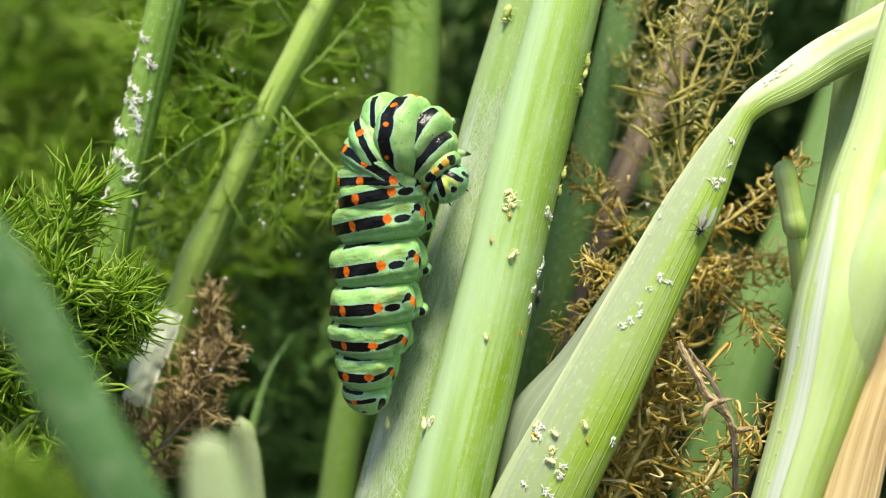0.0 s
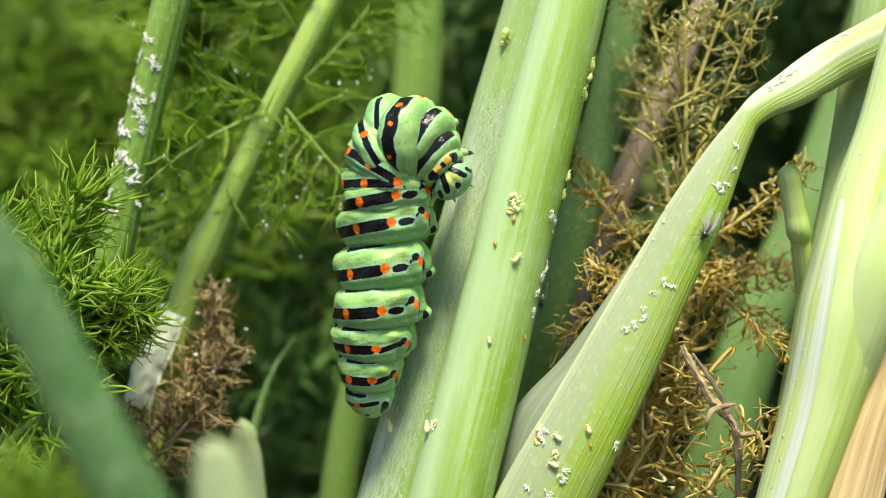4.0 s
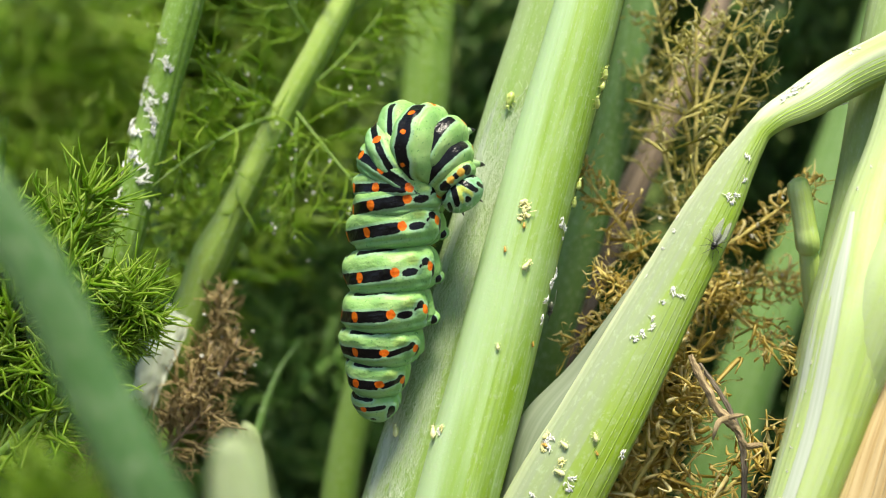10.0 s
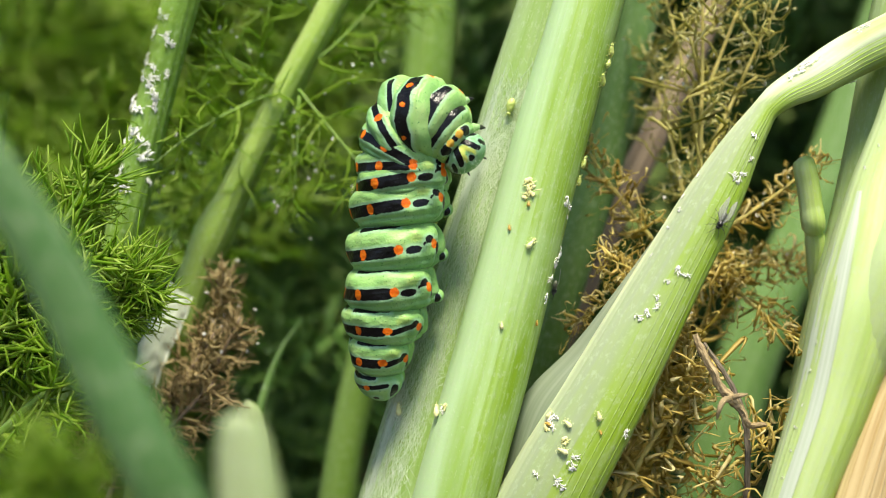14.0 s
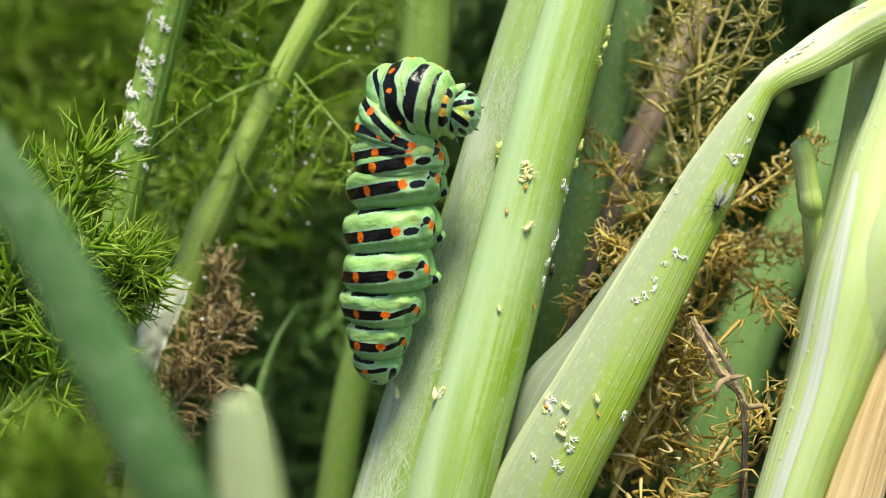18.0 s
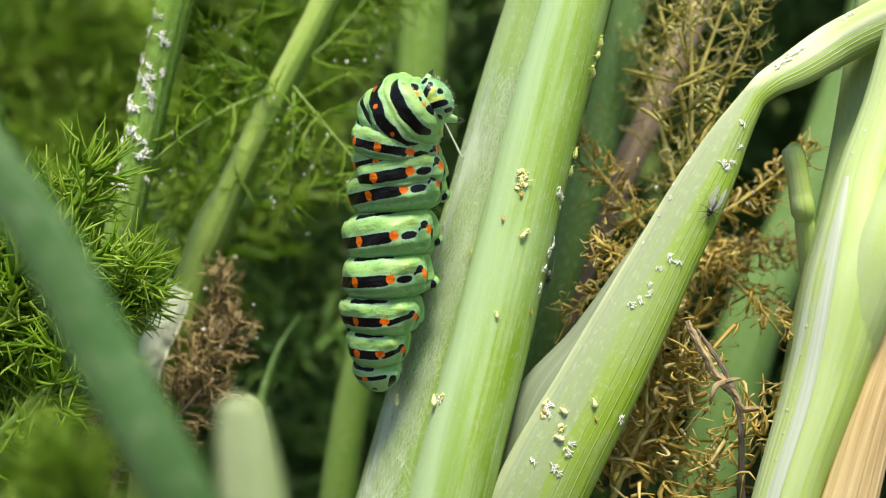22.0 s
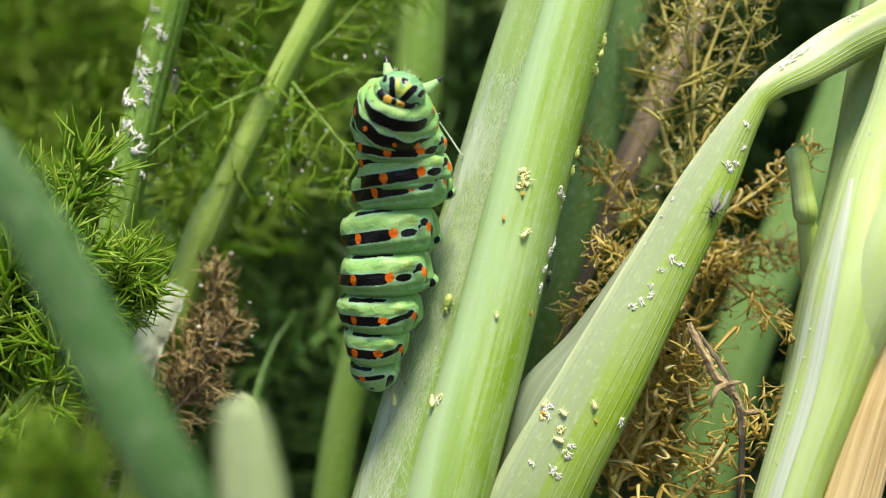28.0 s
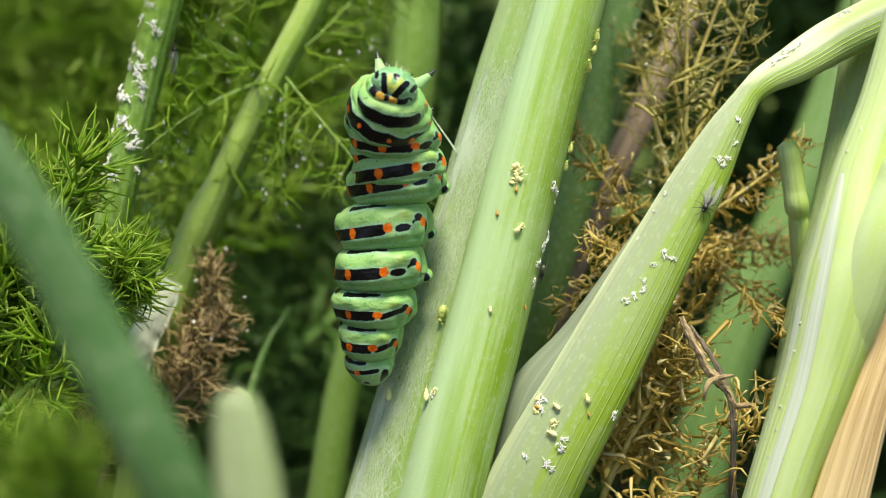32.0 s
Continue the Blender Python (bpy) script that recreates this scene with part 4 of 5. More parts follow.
def ring_mesh(kind, rad, half, seed, taper=0.0):
    """One body ring: fat folds round the axis z, back towards +y, belly flatter with a low side ridge; its band lies at z = 0."""
    around, along = 150, 48
    rng = np.random.default_rng(seed)
    off = Vector((seed * 1.7, 0, 0))
    s = np.linspace(-1, 1, along)
    s = np.sign(s) * (1 - (1 - np.abs(s)) ** 1.25)
    a = np.linspace(-math.pi, math.pi, around, endpoint=False)
    A, S = np.meshgrid(a, s)
    deg = np.degrees(A)
    side = np.abs(deg)
    trunk = kind in ("abdomen", "rear")
    full = 1.0 if trunk and rad > 4.8 or kind == "rear" else 0.0
    prof = (1 - np.abs(S) ** 3.4) ** (1 / 2.2)
    if kind == "tail":
        prof = (1 - np.abs(S) ** 2.2) ** (1 / 2.0)
    fold = -0.060 * np.exp(-((S + 0.50 + 0.05 * np.cos(2 * A + seed)) / 0.085) ** 2) * trunk * (0.75 + 0.25 * np.cos(3 * A + seed))
    fold = fold - 0.040 * np.exp(-((S - 0.42 - 0.05 * np.cos(2 * A)) / 0.10) ** 2) * (kind in ("dotted", "thin"))
    fold = fold - 0.030 * np.exp(-((S + 0.72) / 0.08) ** 2) * (kind in ("dotted", "plain"))
    ridge = 0.050 * np.exp(-((side - 108) / 15.0) ** 2) * np.exp(-((S - 0.05) / 0.5) ** 2)
    ridge += 0.055 * np.exp(-((side - 88) / 12.0) ** 2) * np.exp(-((S - 0.40) / 0.22) ** 2) * full
    ridge -= 0.045 * np.exp(-((side - 97) / 5.0) ** 2) * np.exp(-((S + 0.30) / 0.30) ** 2) * trunk
    ridge -= 0.085 * np.exp(-((side - 126) / 6.0) ** 2) * trunk
    ridge += 0.040 * np.exp(-((side - 138) / 8.0) ** 2) * np.exp(-((S + 0.2) / 0.4) ** 2) * trunk
    belly = -0.12 * np.exp(-((side - 180) / 45.0) ** 2)
    soft = 0.022 * np.cos(2 * A + 2.1 * S + rng.uniform(0, 6)) + 0.014 * np.cos(5 * A - 3 * S + rng.uniform(0, 6)) + 0.007 * np.cos(9 * A + 7 * S + rng.uniform(0, 6))
    wrinkle = 0.012 * np.cos(side * 0.28 + 5 * S + rng.uniform(0, 6)) * np.exp(-((side - 104) / 26.0) ** 2)
    r = rad * prof * (1 + fold + ridge + belly + (soft + wrinkle) * np.minimum(1, (1 - np.abs(S)) * 4)) * (1 + taper * S)
    z = half * S + (0.10 * half if trunk else 0.0)
    verts = np.stack([r * np.sin(A), r * np.cos(A), z], -1).reshape(-1, 3)
    black, orange, yellow = ring_marks(kind, deg.ravel(), z.ravel(), rad, half)
    if trunk and not full:
        yellow = yellow - 9.0
    verts += np.array([Vector(v) * (0.035 * noise.noise(Vector(v) * 0.6 + off) + 0.012 * noise.noise(Vector((v[0] * 1.2, v[1] * 1.2, v[2] * 4.0)) + off)) / max(rad * 0.3, 1.0) for v in verts])
    faces = [(i * around + (j + 1) % around, i * around + j, (i + 1) * around + j, (i + 1) * around + (j + 1) % around)
             for i in range(along - 1) for j in range(around)]
    data = mesh_of("body_ring", verts * MM, faces, M_CAT_NECK if kind == "collar" else M_CAT)
    store(data, "black", black), store(data, "orange", orange), store(data, "yellow", yellow)
    # Weight of the painted underside shade, growing towards the ring's rear.
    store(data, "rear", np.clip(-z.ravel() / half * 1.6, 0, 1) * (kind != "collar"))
    return data


HEAD_SIZE = 0.92


def head_mesh():
    """The round head: green with black slanting strokes and a yellow brow; it looks along +z, its crown towards +y."""
    around, along = 96, 64
    a = np.linspace(-math.pi, math.pi, around, endpoint=False)
    b = np.linspace(0.0, math.pi, along)
    A, B = np.meshgrid(a, b)
    x = 2.55 * np.sin(B) * np.sin(A)
    y = 2.35 * np.sin(B) * np.cos(A)
    z = 1.95 * np.cos(B)
    cleft = 0.10 * np.exp(-(x / 0.30) ** 2) * (y > 0)
    y = y - cleft * 1.2
    verts = np.stack([x, y, z], -1).reshape(-1, 3)
    X, Z, Y = np.abs(x.ravel()), z.ravel(), y.ravel()
    top = np.where(Y > -0.4, 0.0, -9.0)

    def stroke(x0, z0, x1, z1, w):
        dx, dz = x1 - x0, z1 - z0
        t = np.clip(((X - x0) * dx + (Z - z0) * dz) / (dx * dx + dz * dz), 0, 1)
        return w - np.sqrt((X - x0 - t * dx) ** 2 + (Z - z0 - t * dz) ** 2)

    black = np.maximum.reduce([stroke(0.50, -0.95, 1.25, 0.80, 0.33), stroke(1.45, -1.20, 2.05, -0.75, 0.32), stroke(2.0, 0.35, 2.12, 0.75, 0.24),
                               stroke(0.0, 1.02, 0.10, 1.18, 0.25)]) + top
    yellow = np.maximum(stroke(0.15, -0.30, 0.62, 0.85, 0.24), stroke(0.0, -0.45, 0.05, 0.1, 0.20)) + top
    faces = [(i * around + j, i * around + (j + 1) % around, (i + 1) * around + (j + 1) % around, (i + 1) * around + j)
             for i in range(along - 1) for j in range(around)]
    data = mesh_of("head", verts * HEAD_SIZE * MM, faces, M_CAT_HEAD)
    store(data, "black", black), store(data, "orange", np.full(len(verts), -9.0)), store(data, "yellow", yellow)
    return data


def child(name, data, parent, m=None, label=""):
    ob = new(name, data)
    ob.parent = parent
    if m is not None:
        ob.matrix_basis = m
    if label:
        ob["label"] = label
    return ob


def ball(rx, ry, rz, n=12, m=8):
    """An oval in millimetres round the origin."""
    a = np.linspace(0, 2 * math.pi, n, endpoint=False)
    b = np.linspace(0.02, math.pi - 0.02, m)
    A, B = np.meshgrid(a, b)
    v = np.stack([rx * np.sin(B) * np.cos(A), ry * np.sin(B) * np.sin(A), rz * np.cos(B)], -1).reshape(-1, 3) * MM
    f = [(i * n + j, (i + 1) * n + j, (i + 1) * n + (j + 1) % n, i * n + (j + 1) % n) for i in range(m - 1) for j in range(n)]
    f += [tuple(range(n)), tuple(range((m - 1) * n, m * n))[::-1]]
    return v, f, np.zeros((len(v), 2))


def leg_meshes():
    skin = tube([(0, 0, 0, 0.9), (0, -0.8, 0.1, 0.72), (0, -1.5, 0.3, 0.5), (0, -2.0, 0.55, 0.34)], 14, 4, side=(1, 0, 0))
    claw = tube([(0, -1.95, 0.52, 0.34), (0, -2.3, 0.75, 0.24), (0, -2.6, 1.0, 0.04)], 10, 3, side=(1, 0, 0))
    return mesh_of("leg", *skin[:2], M_LEG, skin[2]), mesh_of("claw", *claw[:2], M_BLACK, claw[2])


def proleg_meshes():
    """The fleshy false legs: a plump base with a foot pad that reaches down and back to the stalk."""
    made = []
    for way in (-1, 1):
        v, f, u = ball(1.10, 2.05, 1.12, 44, 36)
        x, y, z = (v / MM).T
        v = v * (1 + 0.05 * np.sin(2.2 * z + 3 * x) + 0.03 * np.sin(4.1 * y))[:, None]
        neck = 1 - 0.30 * np.exp(-((y - 0.75) / 0.32) ** 2)
        v[:, 0] *= neck
        v[:, 2] *= neck
        v[:, 2] -= np.maximum(y, 0) * 0.16 * MM
        data = mesh_of("proleg", v, f, M_CAT)
        black = np.maximum(0.34 - np.sqrt((x + way * 0.62) ** 2 * 1.1 + ((z + 0.15) * 0.6) ** 2 + (y - 1.35) ** 2 * 0.6), 0.24 - np.sqrt((x + way * 0.85) ** 2 + (z + 0.75) ** 2 + (y - 0.25) ** 2 * 0.5))
        black = np.where(black > 0, black, black * 4.0)
        store(data, "black", black), store(data, "orange", black * 0 - 9), store(data, "yellow", black * 0 - 9), store(data, "rear", black * 0 + 0.15)
        made.append(data)
    return made


# Body rings from the tail forward: kind, radius, half length.
RINGS = [
    ("tail", 2.65, 2.1), ("rear", 3.55, 2.45), ("rear", 4.50, 2.60), ("abdomen", 5.15, 2.85), ("abdomen", 5.30, 3.05), ("abdomen", 5.25, 2.85),
    ("abdomen", 5.10, 2.35), ("abdomen", 4.70, 2.0), ("abdomen", 4.50, 2.2), ("thin", 4.40, 2.1), ("bare", 4.40, 2.3), ("dotted", 4.35, 2.45), ("plain", 3.85, 2.0), ("plain", 3.40, 1.75), ("collar", 2.60, 1.0)]
# Their poses: place, turn of the axis above the right, lean towards the lens, turn of the back to the left (degrees). First the five that hold still.
LOWER = [
    (-8.00, 102.3, 124.24, 94, 14, 62),
    (-7.92, 101.8, 127.18, 92, 10, 62),
    (-7.50, 101.5, 130.43, 93, 6, 62),
    (-6.92, 101.2, 134.19, 96, 3, 62),
    (-6.60, 101.0, 138.26, 99, 1, 62),
]
# Then the four foremost trunk rings, the neck and the head, in five bearings.
BOWED = [
    (-6.29, 100.6, 142.80, 100, 0, 58),
    (-5.97, 100.0, 145.49, 100, 0, 56),
    (-6.28, 99.5, 146.74, 88, 0, 50),
    (-6.69, 99.0, 148.20, 57, 4, 38),
    (-6.47, 98.7, 150.04, 30, 16, 8),
    (-5.70, 99.4, 151.79, 12, 22, -1),
    (-3.87, 97.4, 151.31, -8, 30, -12),
    (-2.24, 97.9, 150.78, -34, 20, -10),
    (-1.70, 98.0, 149.20, -49, 12, -5),
    (-0.86, 97.6, 147.95, -55, 10, 4),
    (-0.07, 97.4, 146.57, -57, 6, 0),
]
REACHING = [
    (-6.19, 100.6, 142.80, 100, 0, 58),
    (-5.99, 100.0, 145.30, 100, 0, 56),
    (-6.25, 99.5, 147.25, 90, 0, 50),
    (-6.38, 99.0, 149.00, 68, 4, 40),
    (-6.42, 98.7, 150.41, 38, 14, 10),
    (-5.69, 99.4, 152.39, 16, 18, 1),
    (-3.77, 97.7, 152.23, -9, 25, -8),
    (-1.67, 97.4, 151.74, -18, 24, -5),
    (-0.97, 97.5, 150.90, -19, 16, -3),
    (0.07, 97.4, 150.33, -10, 12, 0),
    (2.04, 97.2, 150.22, -5, 6, 0),
]
HALF_UP = [
    (-6.34, 100.6, 143.15, 100, 0, 58),
    (-5.85, 100.0, 145.44, 100, 0, 56),
    (-6.38, 99.5, 146.58, 95, 0, 50),
    (-6.61, 99.0, 147.82, 69, 4, 40),
    (-6.63, 98.7, 149.19, 42, 16, 10),
    (-6.30, 99.3, 151.33, 24, 23, 1),
    (-4.82, 97.6, 151.47, 4, 33, -8),
    (-3.77, 96.8, 151.08, -26, 24, -8),
    (-2.78, 96.8, 150.74, -28, 18, -4),
    (-1.80, 96.6, 150.14, -28, 14, 0),
    (-0.11, 96.8, 149.69, -33, 8, 0),
]
RISEN = [
    (-5.92, 100.4, 143.80, 100, 1, 58),
    (-5.58, 99.7, 145.46, 100, 2, 54),
    (-6.03, 99.5, 147.34, 103, 5, 50),
    (-6.33, 98.4, 148.68, 84, 14, 42),
    (-6.22, 99.5, 150.09, 70, 22, 20),
    (-6.23, 98.4, 150.72, 57, 31, 14),
    (-5.25, 97.0, 151.67, 42, 38, 8),
    (-5.22, 97.8, 151.54, 44, 34, 6),
    (-4.50, 95.6, 152.56, 47, 30, 4),
    (-3.77, 95.6, 153.56, 50, 26, 0),
    (-3.05, 95.5, 153.69, 56, 8, 0),
]
ARCHED = [
    (-5.42, 100.3, 143.80, 100, 2, 56),
    (-5.19, 99.4, 145.22, 100, 4, 46),
    (-5.56, 99.1, 147.51, 104, 10, 42),
    (-5.85, 97.6, 148.61, 92, 22, 36),
    (-6.04, 98.6, 149.68, 80, 26, 18),
    (-6.47, 97.9, 149.77, 73, 38, 10),
    (-6.33, 95.6, 150.92, 66, 45, 2),
    (-6.18, 96.6, 150.53, 70, 45, 0),
    (-6.05, 93.8, 151.73, 74, 44, 0),
    (-6.04, 93.1, 152.69, 72, 36, 0),
    (-5.74, 92.5, 152.93, 70, 10, 0),
]


def ring_pose(x, y, z, turn, lean, roll):
    a, b, c = radians(turn), radians(lean), radians(roll)
    axis = Vector((math.cos(a) * math.cos(b), -math.sin(b), math.sin(a) * math.cos(b)))
    front = Vector((0, -1, 0))
    front = (front - axis * axis.dot(front)).normalized()
    left = front.cross(axis).normalized()
    if left.dot(Vector((-math.sin(a), 0, math.cos(a)))) < 0:
        left = -left
    back = front * math.cos(c) + left * math.sin(c)
    m = Matrix((back.cross(axis), back, axis)).transposed().to_4x4()
    m.translation = Vector((x, y, z)) * MM
    return m


FOOT = Vector((-6.7, 101.0, 132.9)) * MM


def caterpillar():
    top = new("caterpillar")
    top.location = FOOT
    tagged(top, "plump green caterpillar with black bands and orange spots on a stalk", "caterpillar")
    leg, claw = leg_meshes()
    pads = proleg_meshes()
    rings = []
    for i, (kind, rad, half) in enumerate(RINGS):
        ring = child("body_ring", ring_mesh(kind, rad, half, 300 + i, 0.30 if kind == "tail" else 0.12 if kind == "rear" else -0.08 if kind == "plain" else 0.0), top)
        if kind == "collar":
            ring["label"] = "neck ring with orange and black patches"
        rings.append(ring)
        if i in (3, 4, 5, 6):
            for way in (-1, 1):
                turn = Matrix.Rotation(radians(way * -142), 4, "Z")
                child("proleg", pads[(way + 1) // 2], ring, turn @ Matrix.Translation((0, 0.0033 if i < 6 else 0.0024, -0.0008)), "fleshy green leg with black spots")
        if i in (11, 12, 13):
            rr = rad * 0.72 * MM
            for way in (-1, 1):
                turn = Matrix.Rotation(radians(way * (72, 60, 30)[i - 11]), 4, "Z")
                size = (0.45, 0.6, 1.5)[i - 11]
                foot = child("leg", leg, ring, turn @ Matrix.Translation((0, -rr, 0.0004)) @ Matrix.Diagonal((0.95, size, 0.95, 1.0)), "pale jointed leg")
                child("claw", claw, foot, None, "black claw")
    head = child("head", head_mesh(), top, None, "green head with black strokes and yellow brow")
    w, g, u = ball(0.12, 0.12, 0.12)
    eye = mesh_of("eye", w, g, M_BLACK)
    for way in (-1, 1):
        for k in range(4):
            child("eye", eye, head, Matrix.Translation(Vector((way * (1.9 - 0.14 * k), -1.2 + 0.30 * k, 0.75 + 0.2 * k)) * MM * HEAD_SIZE))
        v, f, u = tube([(way * 1.0, -0.75, 1.25, 0.12), (way * 1.15, -0.85, 1.6, 0.1), (way * 1.2, -0.85, 1.85, 0.04)], 8, 3)
        child("antenna", mesh_of("antenna", v, f, M_BLACK), head)
    rng = np.random.default_rng(77)
    hairs = []
    for k in range(110):
        d = rng.normal(0, 1, 3) + np.array([0, 0.1, 0.7])
        d /= np.linalg.norm(d)
        root = d * np.array([2.5, 2.3, 1.9]) * MM * HEAD_SIZE
        hairs.append(thread(root, root + (d + rng.normal(0, 0.25, 3)) * rng.uniform(0.25, 0.6) * MM, np.zeros(3), 0.000012, 0.000004, 3, 1))
    v, f, u = merged(hairs)
    child("head_hairs", mesh_of("head_hairs", v, f, M_SILK), head)["kind"] = "stuff"
    return top, rings, head


CATERPILLAR, BODY, HEAD = caterpillar()

# How the bearing changes: seconds, two bearings, share of the second, the head's own shift (x, z in millimetres) and turn.
BEARING = [
    (0.0, BOWED, REACHING, 0.0, 0.6, 0.1, 6), (1.0, BOWED, REACHING, 0.0, 0.4, -0.1, 6), (2.0, BOWED, REACHING, 0.0, 0.1, 0.3, 8), (3.0, BOWED, REACHING, 0.0, 0.1, 0.2, 6),
    (4.5, BOWED, REACHING, 0.3, 0.4, 0.2, 0), (5.5, BOWED, REACHING, 0.8, 0.3, -0.3, 0), (6.0, BOWED, REACHING, 1.0, 0.0, 0.0, 0), (7.0, BOWED, REACHING, 1.0, 0.1, 0.1, 0),
    (8.0, BOWED, REACHING, 0.2, 0.1, 0.6, 0), (9.0, BOWED, REACHING, 0.0, 0.0, 0.0, 0), (10.0, BOWED, REACHING, 0.0, 0.5, 0.0, 5), (11.0, BOWED, REACHING, 0.25, 0.1, 0.6, 4),
    (12.0, BOWED, REACHING, 0.0, 0.5, 0.8, 4), (13.0, BOWED, HALF_UP, 0.0, 0.1, 1.0, 4), (14.0, BOWED, HALF_UP, 0.3, 0.3, 0.9, 6), (15.0, BOWED, HALF_UP, 0.45, 0.0, 0.7, 6),
    (16.5, BOWED, HALF_UP, 0.7, 0.1, 0.3, 6), (17.5, BOWED, HALF_UP, 1.0, 0.6, 0.6, 12), (18.0, BOWED, HALF_UP, 1.0, 0.4, 1.0, 20), (19.0, HALF_UP, RISEN, 0.0, 0.0, 0.0, 0),
    (19.5, HALF_UP, RISEN, 0.25, 0.6, 0.2, 0), (20.0, HALF_UP, RISEN, 0.42, 1.0, 0.3, 0), (21.0, HALF_UP, RISEN, 0.60, 0.7, 0.0, 0), (22.0, HALF_UP, RISEN, 0.82, 0.2, 0.0, 0),
    (23.0, HALF_UP, RISEN, 1.0, 0.0, 0.0, 0), (24.0, RISEN, ARCHED, 0.40, 0.1, 0.2, 0), (25.0, RISEN, ARCHED, 0.60, 0.1, 0.2, 0), (25.5, RISEN, ARCHED, 0.66, 0.1, 0.1, 0),
    (27.5, RISEN, ARCHED, 0.88, 0.0, 0.0, 0), (28.0, RISEN, ARCHED, 0.93, 0.0, 0.0, 0), (29.0, RISEN, ARCHED, 1.0, 0.0, 0.0, 0), (32.0, RISEN, ARCHED, 1.0, 0.0, 0.0, 0)]
SWAY = (0.0, 0.0, 0.05, 0.15, 0.3, 0.4, 0.5, 0.65, 0.8, 0.9, 1.0)


def body_poses(row):
    """The poses of all rings and of the head, in the world, for a row of bearings."""
    t, one, two, share, dx, dz, turn = row
    stretch = one[0][2] + (two[0][2] - one[0][2]) * share - 142.8
    poses = [ring_pose(x, y, z + stretch * w, *turns) for (x, y, z, *turns), w in zip(LOWER, (0, 0, 0.15, 0.65, 0.85))]
    for a, b, w in zip(one, two, SWAY):
        x, y, z, along, lean, roll = (p + (q - p) * share for p, q in zip(a, b))
        poses.append(ring_pose(x + dx * w, y, z + dz * w, along + turn * w, lean, roll))
    return poses


# ---- small life and litter on the stalks ----
from mathutils.bvhtree import BVHTree

TREES = {}


def surface(ob, spot, lift=0.0):
    """The place and slope of a stalk's near face behind a spot in millimetres."""
    if ob not in TREES:
        TREES[ob] = BVHTree.FromPolygons([ob.matrix_basis @ v.co for v in ob.data.vertices], [p.vertices for p in ob.data.polygons])
    x, y, z = (q * MM for q in spot)
    place, normal, _, _ = TREES[ob].ray_cast(Vector((x, y - 0.03, z)), Vector((0, 1, 0)))
    if place is None:
        place, normal, _, _ = TREES[ob].find_nearest(Vector((x, y, z)))
    if normal.y > 0.3:
        normal = -normal
    return place + normal * lift * MM, normal


def on_surface(ob, spot, turn, lift=0.0, size=1.0):
    """A pose on a stalk: +z off the face, +y turned by so many degrees from upward."""
    p, nrm = surface(ob, spot, lift)
    up = Vector((0, 0, 1))
    y = (up - nrm * up.dot(nrm)).normalized()
    x = y.cross(nrm)
    m = Matrix((x, y, nrm)).transposed().to_4x4()
    m.translation = p
    return m @ Matrix.Rotation(radians(turn), 4, "Z") @ Matrix.Scale(size, 4)


def piece(name, shape, material, parent, m=None, label=""):
    v, f, u = shape
    return child(name, mesh_of(name, v, f, material, u), parent, m, label)


def moved(shape, x, y, z):
    v, f, u = shape
    return v + np.array([x, y, z]) * MM, f, u


def aphid(name, label, material, leg_material):
    """A soft pear-shaped aphid, head towards +y, standing on z = 0."""
    top = tagged(new(name), label, "aphid", "aphids")
    v, f, u = ball(0.36, 0.62, 0.30, 18, 12)
    v = v * np.where(v[:, 1:2] > 0, np.array([[0.82, 1.0, 0.9]]), 1.0) + np.array([0, 0, 0.34]) * MM
    piece("body", (v, f, u), material, top)
    piece("head", moved(ball(0.19, 0.17, 0.17, 12, 8), 0, 0.66, 0.34), material, top)
    for k, y in enumerate((0.35, 0.12, -0.10)):
        for way in (-1, 1):
            back = (0.35, 0.0, -0.5)[k]
            piece("leg", tube([(way * 0.2, y, 0.22, 0.035), (way * 0.42, y + back * 0.5, 0.28, 0.028), (way * 0.62, y + back * 0.8, 0.02, 0.018)], 6, 3), leg_material, top)
    for way in (-1, 1):
        piece("antenna", tube([(way * 0.08, 0.78, 0.38, 0.03), (way * 0.35, 0.95, 0.5, 0.022), (way * 0.6, 0.6, 0.55, 0.012)], 5, 3), leg_material, top)
    return top


